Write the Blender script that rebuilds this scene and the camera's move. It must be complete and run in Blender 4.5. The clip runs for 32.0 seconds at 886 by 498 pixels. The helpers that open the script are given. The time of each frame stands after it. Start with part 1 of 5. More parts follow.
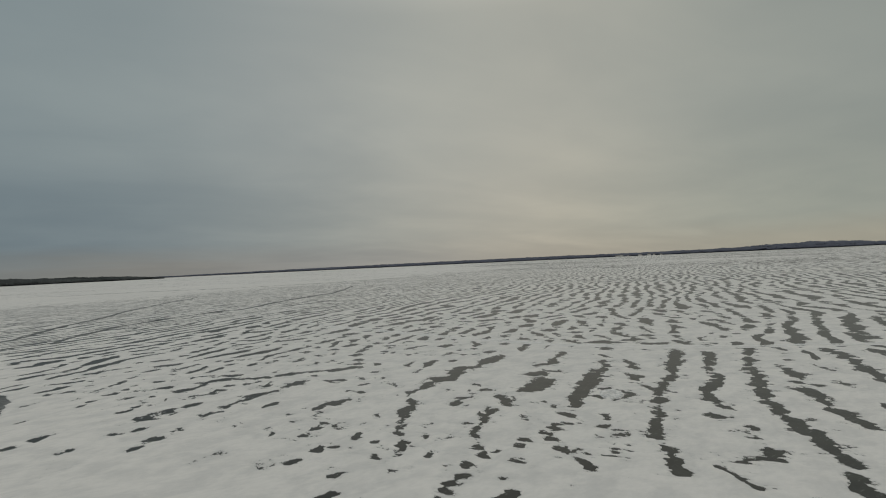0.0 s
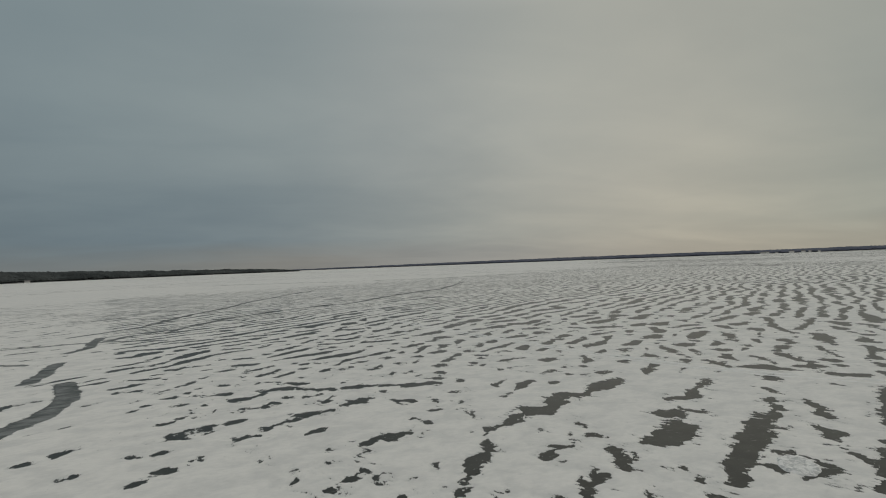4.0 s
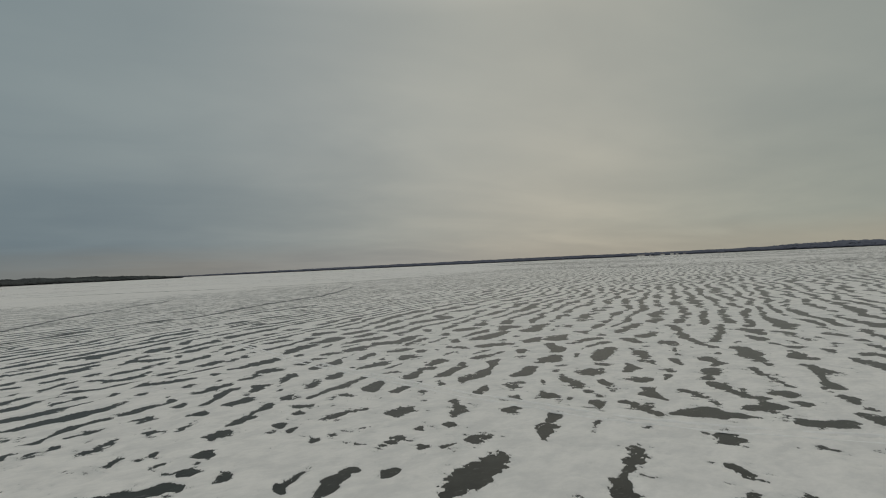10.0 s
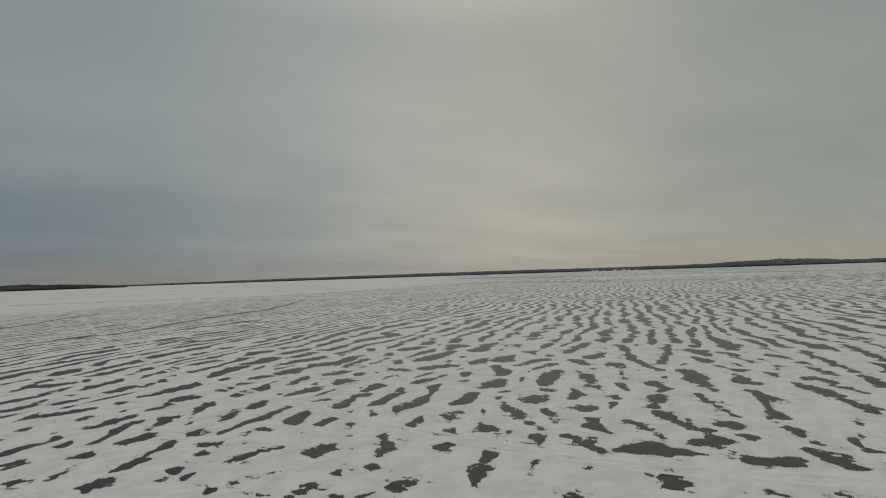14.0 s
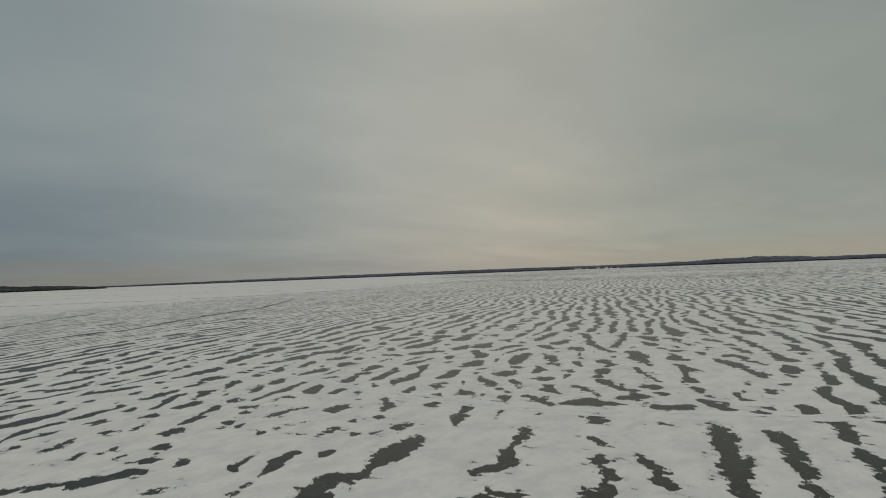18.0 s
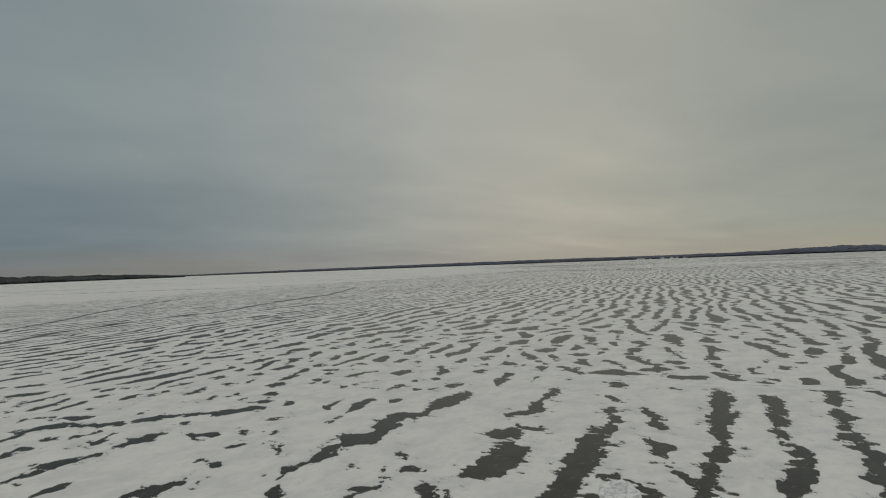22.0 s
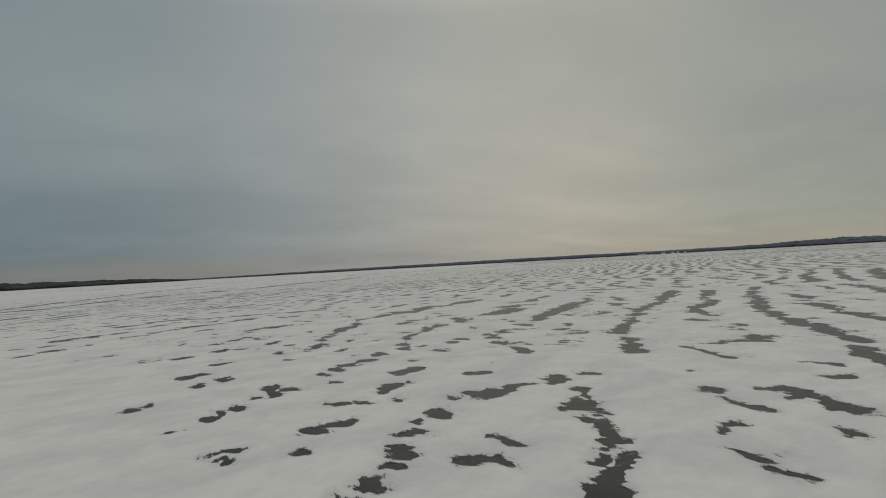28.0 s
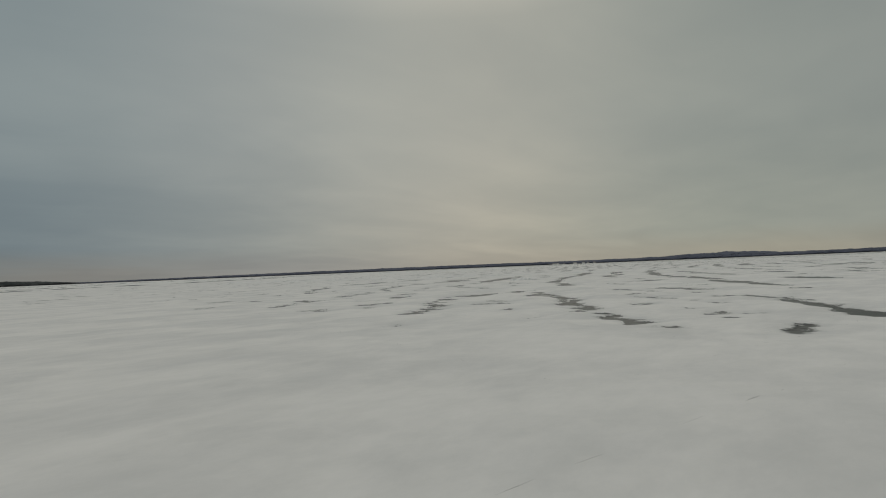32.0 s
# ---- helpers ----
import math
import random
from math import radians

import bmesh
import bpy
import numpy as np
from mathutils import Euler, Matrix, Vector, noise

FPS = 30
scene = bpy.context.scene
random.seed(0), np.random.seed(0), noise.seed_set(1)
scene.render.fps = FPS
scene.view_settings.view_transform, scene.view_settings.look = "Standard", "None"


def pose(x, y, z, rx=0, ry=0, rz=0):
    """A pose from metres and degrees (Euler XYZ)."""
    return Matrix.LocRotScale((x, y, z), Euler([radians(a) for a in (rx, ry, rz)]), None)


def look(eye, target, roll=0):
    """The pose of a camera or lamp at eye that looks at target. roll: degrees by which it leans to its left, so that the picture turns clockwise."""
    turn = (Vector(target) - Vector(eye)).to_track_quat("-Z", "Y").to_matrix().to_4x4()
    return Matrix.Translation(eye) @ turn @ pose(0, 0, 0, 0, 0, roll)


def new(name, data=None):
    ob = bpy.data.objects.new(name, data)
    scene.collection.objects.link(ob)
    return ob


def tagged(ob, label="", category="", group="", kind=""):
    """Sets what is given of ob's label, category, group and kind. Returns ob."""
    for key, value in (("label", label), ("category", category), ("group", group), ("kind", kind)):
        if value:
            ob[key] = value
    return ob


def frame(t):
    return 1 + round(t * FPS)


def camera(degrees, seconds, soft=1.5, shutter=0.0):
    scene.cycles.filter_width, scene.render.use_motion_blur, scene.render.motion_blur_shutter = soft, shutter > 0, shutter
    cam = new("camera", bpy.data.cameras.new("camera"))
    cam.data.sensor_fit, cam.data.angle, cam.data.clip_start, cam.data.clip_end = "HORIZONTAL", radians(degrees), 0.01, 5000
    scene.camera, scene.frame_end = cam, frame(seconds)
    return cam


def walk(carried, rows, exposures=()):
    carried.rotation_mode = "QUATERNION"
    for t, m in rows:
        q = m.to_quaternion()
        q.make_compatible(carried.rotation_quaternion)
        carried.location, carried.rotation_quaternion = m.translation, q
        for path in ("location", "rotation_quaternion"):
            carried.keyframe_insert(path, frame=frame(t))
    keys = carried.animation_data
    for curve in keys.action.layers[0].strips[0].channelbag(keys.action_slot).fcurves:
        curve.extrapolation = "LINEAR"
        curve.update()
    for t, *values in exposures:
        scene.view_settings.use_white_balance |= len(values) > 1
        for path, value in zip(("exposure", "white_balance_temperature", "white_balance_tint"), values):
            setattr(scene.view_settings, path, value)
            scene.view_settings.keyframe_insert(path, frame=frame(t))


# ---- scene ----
cam = camera(84.5, 32.0, soft=1.1)
# seconds, eye, yaw to the left of +y, pitch and roll in degrees
PATH = [
    (0, -0.27, -0.59, 10.21, -26.55, 1.67, -2.65),
    (0.5, 0.36, -0.11, 10.21, -20.98, 1.64, -2.36),
    (1, 0.84, 0.59, 10.20, -22.93, 1.44, -2.53),
    (1.5, 1.50, 1.48, 10.28, -19.71, 1.32, -2.61),
    (2, 2.26, 2.53, 10.32, -16.84, 1.30, -2.50),
    (2.5, 3.16, 3.69, 10.39, -14.74, 1.30, -2.91),
    (4.5, 6.07, 8.80, 10.04, -12.93, 1.81, -2.06),
    (5, 6.73, 10.08, 10.05, -20.44, 1.53, -2.36),
    (5.5, 7.60, 11.37, 9.97, -24.46, 1.55, -2.69),
    (6, 8.58, 12.69, 9.84, -21.76, 1.54, -2.39),
    (6.5, 9.64, 14.03, 9.99, -12.87, 1.52, -2.37),
    (7, 10.42, 15.31, 10.10, -10.82, 1.76, -1.73),
    (7.5, 11.14, 16.49, 10.12, -14.37, 1.72, -2.40),
    (8, 12.07, 17.65, 10.13, -11.54, 1.82, -2.34),
    (8.5, 13.10, 18.88, 10.21, -9.71, 1.87, -2.16),
    (9, 14.01, 20.24, 10.15, -11.53, 1.90, -2.21),
    (9.5, 15.08, 21.57, 9.91, -20.32, 1.64, -2.53),
    (10, 16.21, 22.86, 9.56, -24.43, 1.73, -2.62),
    (10.5, 17.41, 23.79, 9.55, -11.93, 2.11, -2.00),
    (11, 17.83, 24.64, 9.78, -9.78, 2.38, -1.50),
    (11.5, 18.37, 24.98, 9.75, -10.56, 2.87, -1.50),
    (12, 19.00, 25.24, 9.90, -11.95, 2.83, -1.93),
    (12.5, 19.33, 25.42, 9.92, -21.66, 2.69, -1.84),
    (13, 19.40, 25.39, 9.93, -27.67, 2.75, -1.90),
    (13.5, 19.29, 25.09, 9.98, -29.64, 2.89, -1.86),
    (14, 19.00, 24.67, 9.99, -29.26, 3.00, -1.86),
    (14.5, 18.63, 24.06, 10.00, -28.31, 3.07, -1.76),
    (16.5, 16.32, 20.28, 10.14, -29.40, 2.96, -1.91),
    (17, 15.79, 19.13, 9.93, -26.97, 3.19, -2.10),
    (17.5, 15.27, 18.16, 9.96, -28.33, 2.96, -2.07),
    (18, 14.54, 17.18, 9.94, -31.04, 2.82, -2.20),
    (18.5, 14.13, 16.26, 10.06, -29.52, 2.42, -2.24),
    (19, 13.67, 15.30, 10.01, -26.48, 2.52, -2.14),
    (19.5, 13.22, 14.39, 9.91, -23.29, 2.63, -1.98),
    (20, 12.93, 13.46, 9.95, -24.58, 2.41, -2.41),
    (20.5, 12.58, 12.61, 9.92, -22.02, 2.48, -2.15),
    (21, 12.40, 11.74, 9.93, -19.95, 2.37, -2.29),
    (21.5, 12.17, 11.06, 9.74, -20.53, 2.22, -2.40),
    (22, 11.75, 10.56, 9.75, -24.33, 1.91, -2.13),
    (22.5, 10.75, 10.11, 9.71, -30.26, 1.86, -1.84),
    (23, 9.90, 9.44, 9.36, -27.59, 2.16, -1.79),
    (23.5, 9.22, 8.81, 8.99, -28.58, 1.96, -2.38),
    (24, 8.68, 8.27, 8.47, -31.06, 1.83, -2.59),
    (24.5, 8.41, 7.63, 8.03, -27.36, 1.84, -2.88),
    (25, 8.00, 6.75, 7.38, -29.63, 2.04, -2.88),
    (25.5, 7.46, 5.57, 6.76, -31.40, 2.18, -3.18),
    (27.5, 5.41, 1.55, 4.15, -31.01, 2.19, -3.09),
    (28, 5.74, 1.51, 3.55, -24.20, 1.95, -3.19),
    (28.5, 6.04, 1.71, 2.96, -21.21, 1.76, -3.14),
    (29, 6.20, 1.92, 2.40, -26.62, 1.67, -2.72),
    (29.5, 6.01, 1.97, 1.93, -29.46, 1.78, -2.43),
    (30, 5.49, 1.76, 1.49, -29.52, 2.06, -2.21),
    (30.5, 4.60, 1.25, 1.10, -33.19, 2.36, -2.22),
    (31, 3.42, 0.22, 0.94, -38.36, 2.82, -2.03),
    (31.5, 2.11, -0.80, 0.96, -35.53, 2.71, -2.10),
    (32, 0.86, -1.76, 1.09, -33.40, 2.35, -2.31),
]


def aim(x, y, z, yaw, pitch, roll):
    return pose(x, y, z, 0, 0, yaw) @ pose(0, 0, 0, 90 + pitch, 0, 0) @ pose(0, 0, 0, 0, 0, roll)


walk(cam, [(t, aim(*p)) for t, *p in PATH], exposures=[(0.0, -0.06), (29.0, -0.06), (31.0, -0.1), (32.0, -0.1)])

# ---- sky, sun ----
SUN_TURN, SUN_UP = radians(40), radians(14)


def node(tree, kind, **sockets):
    n = tree.nodes.new(kind)
    for key, value in sockets.items():
        n.inputs[key.replace("_", " ")].default_value = value
    return n


def wire(tree, *pairs):
    for a, b in pairs:
        tree.links.new(a, b)


def ramp(tree, stops, interpolation="EASE"):
    r = tree.nodes.new("ShaderNodeValToRGB")
    r.color_ramp.interpolation = interpolation
    while len(r.color_ramp.elements) < len(stops):
        r.color_ramp.elements.new(0.5)
    for e, (at, colour) in zip(r.color_ramp.elements, stops):
        e.position = at
        e.color = (*colour, 1) if len(colour) == 3 else colour
    return r


def maths(tree, operation, a, b=None, clamp=False):
    m = tree.nodes.new("ShaderNodeMath")
    m.operation, m.use_clamp = operation, clamp
    for socket, value in zip(m.inputs, (a, b)):
        if value is None:
            continue
        if isinstance(value, (int, float)):
            socket.default_value = value
        else:
            tree.links.new(value, socket)
    return m.outputs[0]


def blend(tree, how, factor, a, b):
    m = tree.nodes.new("ShaderNodeMix")
    m.data_type, m.blend_type = "RGBA", how
    for socket, value in ((m.inputs[0], factor), (m.inputs[6], a), (m.inputs[7], b)):
        if isinstance(value, (int, float)):
            socket.default_value = value
        elif isinstance(value, tuple):
            socket.default_value = (*value, 1)
        else:
            tree.links.new(value, socket)
    return m.outputs[2]


world = bpy.data.worlds.new("world")
scene.world = world
world.use_nodes = True
wt = world.node_tree
wt.nodes.clear()
sky = wt.nodes.new("ShaderNodeTexSky")
sky.sky_type, sky.sun_disc = "NISHITA", False
sky.sun_elevation, sky.sun_rotation = SUN_UP, SUN_TURN
coord = wt.nodes.new("ShaderNodeTexCoord")
split = wt.nodes.new("ShaderNodeSeparateXYZ")
wire(wt, (coord.outputs["Generated"], split.inputs[0]))
up = split.outputs["Z"]
# cloud deck seen in perspective: direction divided by its height
flat = maths(wt, "ADD", maths(wt, "MAXIMUM", up, 0.0), 0.16)
deck = wt.nodes.new("ShaderNodeCombineXYZ")
wire(wt, (maths(wt, "DIVIDE", split.outputs["X"], flat), deck.inputs[0]), (maths(wt, "DIVIDE", split.outputs["Y"], flat), deck.inputs[1]))
turned = wt.nodes.new("ShaderNodeMapping")
turned.inputs["Rotation"].default_value = (0, 0, radians(-35))
turned.inputs["Scale"].default_value = (0.75, 1.5, 1.0)
wire(wt, (deck.outputs[0], turned.inputs[0]))
cloud = node(wt, "ShaderNodeTexNoise", Scale=0.85, Detail=6.0, Roughness=0.5, Distortion=0.5)
wire(wt, (turned.outputs[0], cloud.inputs["Vector"]))
veil = ramp(wt, [(0.3, (0, 0, 0)), (0.72, (1, 1, 1))])
wire(wt, (cloud.outputs["Fac"], veil.inputs[0]))
# colours of the overcast by the compass, from +y towards +x: high up, low down, and just over the land
compass = maths(wt, "ADD", maths(wt, "DIVIDE", maths(wt, "ARCTAN2", split.outputs["X"], split.outputs["Y"]), 2 * math.pi), 0.5)


def around(stops):
    r = ramp(wt, [((degrees + 180) / 360, colour) for degrees, colour in stops], "B_SPLINE")
    wire(wt, (compass, r.inputs[0]))
    return r.outputs[0]


def raised(low_edge, high_edge):
    m = wt.nodes.new("ShaderNodeMapRange")
    m.interpolation_type = "SMOOTHSTEP"
    m.inputs["From Min"].default_value, m.inputs["From Max"].default_value = low_edge, high_edge
    wire(wt, (wobbly, m.inputs["Value"]))
    return m.outputs["Result"]


# the layers of cloud are not quite level
wobbly = maths(wt, "ADD", up, maths(wt, "MULTIPLY", maths(wt, "SUBTRACT", cloud.outputs["Fac"], 0.5), 0.05))
upper = around([(-180, (0.335, 0.338, 0.323)), (-90, (0.275, 0.296, 0.297)), (-35, (0.206, 0.26, 0.281)), (-21, (0.235, 0.286, 0.300)), (-3, (0.272, 0.314, 0.318)), (8, (0.330, 0.357, 0.349)), (18, (0.376, 0.392, 0.366)), (30, (0.407, 0.413, 0.371)), (42, (0.413, 0.413, 0.366)), (58, (0.336, 0.356, 0.323)), (78, (0.245, 0.276, 0.262)), (180, (0.335, 0.338, 0.323))])
lower = around([(-180, (0.287, 0.293, 0.283)), (-90, (0.226, 0.240, 0.243)), (-35, (0.144, 0.188, 0.212)), (-21, (0.156, 0.202, 0.228)), (-8, (0.180, 0.224, 0.246)), (2, (0.229, 0.263, 0.271)), (12, (0.291, 0.314, 0.304)), (22, (0.361, 0.366, 0.332)), (34, (0.402, 0.392, 0.342)), (44, (0.397, 0.392, 0.337)), (56, (0.337, 0.352, 0.309)), (70, (0.305, 0.328, 0.287)), (180, (0.287, 0.293, 0.283))])
over_land = around([(-180, (0.242, 0.254, 0.238)), (-60, (0.175, 0.195, 0.202)), (-30, (0.172, 0.196, 0.199)), (-15, (0.206, 0.217, 0.209)), (-4, (0.238, 0.234, 0.215)), (4, (0.252, 0.254, 0.240)), (14, (0.275, 0.283, 0.275)), (28, (0.328, 0.328, 0.301)), (42, (0.342, 0.337, 0.296)), (54, (0.342, 0.337, 0.287)), (66, (0.362, 0.345, 0.280)), (78, (0.330, 0.320, 0.265)), (180, (0.242, 0.254, 0.238))])
lit = blend(wt, "MIX", raised(0.03, 0.30), lower, upper)
lit = blend(wt, "MIX", raised(0.008, 0.065), over_land, lit)
# overhead the cloud is thinner and brighter
high = ramp(wt, [(0.0, (1.0, 1.0, 1.0)), (0.46, (1.0, 1.0, 1.0)), (0.60, (1.46, 1.40, 1.37)), (1.0, (2.48, 2.32, 2.29))], "LINEAR")
wire(wt, (maths(wt, "MAXIMUM", up, 0.0), high.inputs[0]))
lit = blend(wt, "MULTIPLY", 1.0, lit, high.outputs[0])
patchy = ramp(wt, [(0.0, (0.935, 0.945, 0.955)), (1.0, (1.045, 1.035, 1.025))], "LINEAR")
wire(wt, (veil.outputs[0], patchy.inputs[0]))
lit = blend(wt, "MULTIPLY", 1.0, lit, patchy.outputs[0])
mottle = node(wt, "ShaderNodeTexNoise", Scale=1.9, Detail=3.0, Roughness=0.5, Distortion=0.3)
wire(wt, (deck.outputs[0], mottle.inputs["Vector"]))
soft_spots = ramp(wt, [(0.3, (0.965, 0.97, 0.975)), (0.7, (1.03, 1.028, 1.022))], "LINEAR")
wire(wt, (mottle.outputs["Fac"], soft_spots.inputs[0]))
lit = blend(wt, "MULTIPLY", 1.0, lit, soft_spots.outputs[0])
air = blend(wt, "MIX", 0.97, blend(wt, "MULTIPLY", 1.0, sky.outputs[0], (0.03, 0.03, 0.03)), lit)
back = wt.nodes.new("ShaderNodeBackground")
back.inputs["Strength"].default_value = 1.0
out = wt.nodes.new("ShaderNodeOutputWorld")
wire(wt, (air, back.inputs[0]), (back.outputs[0], out.inputs[0]))

sun = new("sun", bpy.data.lights.new("sun", "SUN"))
sun.data.energy, sun.data.angle, sun.data.color = 0.12, radians(60), (1.0, 0.93, 0.84)
sun.matrix_world = look((math.sin(SUN_TURN) * 50, math.cos(SUN_TURN) * 50, 50 * math.tan(SUN_UP)), (0, 0, 0))

# ---- materials ----


def material(name):
    m = bpy.data.materials.new(name)
    m.use_nodes = True
    return m, m.node_tree, m.node_tree.nodes["Principled BSDF"]


def ground_noise(tree, scale, detail=3.0, rough=0.55, stretch=(1, 1, 1), turn=0.0, distort=0.0):
    c = tree.nodes.new("ShaderNodeNewGeometry")
    m = tree.nodes.new("ShaderNodeMapping")
    m.inputs["Rotation"].default_value = (0, 0, radians(turn))
    m.inputs["Scale"].default_value = stretch
    n = node(tree, "ShaderNodeTexNoise", Scale=scale, Detail=detail, Roughness=rough, Distortion=distort)
    wire(tree, (c.outputs["Position"], m.inputs[0]), (m.outputs[0], n.inputs["Vector"]))
    return n.outputs["Fac"]


def span(tree, value, low, high):
    r = tree.nodes.new("ShaderNodeMapRange")
    r.interpolation_type = "SMOOTHSTEP"
    r.inputs["From Min"].default_value, r.inputs["From Max"].default_value = low, high
    wire(tree, (value, r.inputs["Value"]))
    return r.outputs["Result"]


def snow_colour(tree):
    drift = ground_noise(tree, 0.55, 6, 0.6, (0.8, 1.15, 1), -45, 0.3)
    grain = ground_noise(tree, 2.6, 6, 0.7, (0.7, 1.2, 1), -45)
    broad = ground_noise(tree, 0.012, 3, 0.5)
    tone = blend(tree, "MIX", span(tree, drift, 0.34, 0.62), (0.735, 0.725, 0.706), (0.840, 0.822, 0.793))
    tone = blend(tree, "MULTIPLY", span(tree, grain, 0.25, 0.75), tone, (0.915, 0.92, 0.92))
    return blend(tree, "MULTIPLY", span(tree, broad, 0.3, 0.7), tone, (0.96, 0.965, 0.97))


def ice_colour(tree):
    cloudy = ground_noise(tree, 0.7, 5, 0.6)
    frost = ground_noise(tree, 3.5, 6, 0.7, (0.4, 1.4, 1), -45)
    crumbs = ground_noise(tree, 5.0, 5, 0.75, (0.35, 1.2, 1), -45, 0.6)
    tone = blend(tree, "MIX", span(tree, cloudy, 0.3, 0.7), (0.017, 0.019, 0.017), (0.034, 0.037, 0.032))
    tone = blend(tree, "MIX", maths(tree, "MULTIPLY", span(tree, frost, 0.58, 0.70), 0.3), tone, (0.42, 0.43, 0.42))
    return blend(tree, "MIX", maths(tree, "MULTIPLY", span(tree, crumbs, 0.62, 0.72), 0.35), tone, (0.62, 0.63, 0.62))


SNOW, tree, shader = material("snow")
# towards its edges the snow thins to wind-blown streaks with ice between them
place = tree.nodes.new("ShaderNodeNewGeometry")
apart = tree.nodes.new("ShaderNodeSeparateXYZ")
wire(tree, (place.outputs["Position"], apart.inputs[0]))
streak = maths(tree, "ADD", maths(tree, "MULTIPLY", ground_noise(tree, 6.5, 7, 0.8, (1.0, 0.45, 1), -45, 0.5), 0.65), maths(tree, "MULTIPLY", ground_noise(tree, 1.1, 3, 0.6), 0.35))
depth = maths(tree, "SUBTRACT", maths(tree, "MULTIPLY", apart.outputs["Z"], 55.0), maths(tree, "MULTIPLY", maths(tree, "SUBTRACT", streak, 0.45), 8.0))
covered = span(tree, depth, -0.15, 0.15)
thin = span(tree, depth, -0.2, 1.6)
tone = blend(tree, "MULTIPLY", 1.0, snow_colour(tree), blend(tree, "MIX", thin, (0.88, 0.888, 0.892), (1.0, 1.0, 1.0)))
wire(tree, (blend(tree, "MIX", covered, ice_colour(tree), tone), shader.inputs["Base Color"]))
wire(tree, (maths(tree, "SUBTRACT", 0.17, maths(tree, "MULTIPLY", covered, 0.12)), shader.inputs["Specular IOR Level"]))
wire(tree, (maths(tree, "ADD", maths(tree, "MULTIPLY", covered, 0.52), 0.4), shader.inputs["Roughness"]))
bump = node(tree, "ShaderNodeBump", Strength=0.4, Distance=0.03)
wire(tree, (ground_noise(tree, 4.0, 6, 0.6, (0.5, 1.4, 1), -45), bump.inputs["Height"]), (bump.outputs[0], shader.inputs["Normal"]))

ICE, tree, shader = material("dark_ice")
tone = ice_colour(tree)
info = tree.nodes.new("ShaderNodeObjectInfo")
shift = ramp(tree, [(0, (0.96, 0.96, 0.96)), (1, (1.04, 1.04, 1.04))], "LINEAR")
wire(tree, (info.outputs["Random"], shift.inputs[0]))
wire(tree, (blend(tree, "MULTIPLY", 1.0, tone, shift.outputs[0]), shader.inputs["Base Color"]))
shader.inputs["Roughness"].default_value, shader.inputs["Specular IOR Level"].default_value = 0.36, 0.17
bump = node(tree, "ShaderNodeBump", Strength=0.25, Distance=0.01)
wire(tree, (ground_noise(tree, 9.0, 5, 0.6), bump.inputs["Height"]), (bump.outputs[0], shader.inputs["Normal"]))

GREY_ICE, tree, shader = material("grey_refrozen_ice")
cloudy = span(tree, ground_noise(tree, 0.8, 5, 0.65, (0.6, 1.4, 1), -60), 0.3, 0.7)
wire(tree, (blend(tree, "MIX", cloudy, (0.085, 0.095, 0.095), (0.27, 0.28, 0.28)), shader.inputs["Base Color"]))
shader.inputs["Roughness"].default_value, shader.inputs["Specular IOR Level"].default_value = 0.7, 0.05

LOOSE, tree, shader = material("loose_snow")
wire(tree, (blend(tree, "MIX", span(tree, ground_noise(tree, 2.0, 4, 0.6), 0.3, 0.7), (0.78, 0.78, 0.77), (0.86, 0.855, 0.84)), shader.inputs["Base Color"]))
shader.inputs["Roughness"].default_value, shader.inputs["Specular IOR Level"].default_value = 0.9, 0.05

SLUSH, tree, shader = material("frozen_slush")
wire(tree, (blend(tree, "MIX", span(tree, ground_noise(tree, 3.0, 5, 0.7, (1, 1, 1), 0, 1.5), 0.38, 0.6), (0.50, 0.51, 0.51), (0.84, 0.835, 0.82)), shader.inputs["Base Color"]))
shader.inputs["Roughness"].default_value, shader.inputs["Specular IOR Level"].default_value = 0.7, 0.1

# far off the drifts are too fine for geometry: bare and covered ice in one material
FAR, tree, shader = material("far_snow_and_ice")
rows = ground_noise(tree, 0.33, 2, 0.5, (0.28, 1.0, 1), -38, 0.8)
sparse = ground_noise(tree, 0.004, 2, 0.5)
here = tree.nodes.new("ShaderNodeNewGeometry")
compass_xy = tree.nodes.new("ShaderNodeSeparateXYZ")
wire(tree, (here.outputs["Position"], compass_xy.inputs[0]))
# to the north the snow lies closed, to the east the rows go on
east = span(tree, maths(tree, "SUBTRACT", compass_xy.outputs["X"], maths(tree, "MULTIPLY", compass_xy.outputs["Y"], 0.6)), -120.0, 120.0)
level = maths(tree, "ADD", maths(tree, "SUBTRACT", 0.64, maths(tree, "MULTIPLY", east, 0.10)), maths(tree, "MULTIPLY", maths(tree, "SUBTRACT", sparse, 0.5), 0.4))
bare = maths(tree, "MULTIPLY", span(tree, maths(tree, "SUBTRACT", rows, level), -0.03, 0.07), 0.8)
wire(tree, (blend(tree, "MIX", bare, snow_colour(tree), ice_colour(tree)), shader.inputs["Base Color"]))
shader.inputs["Roughness"].default_value, shader.inputs["Specular IOR Level"].default_value = 0.8, 0.12


def plain(name, dark, light, scale, rough=0.85):
    m, tree, shader = material(name)
    n = ground_noise(tree, scale, 4, 0.6)
    wire(tree, (blend(tree, "MIX", span(tree, n, 0.3, 0.7), dark, light), shader.inputs["Base Color"]))
    shader.inputs["Roughness"].default_value = rough
    shader.inputs["Specular IOR Level"].default_value = 0.1
    return m


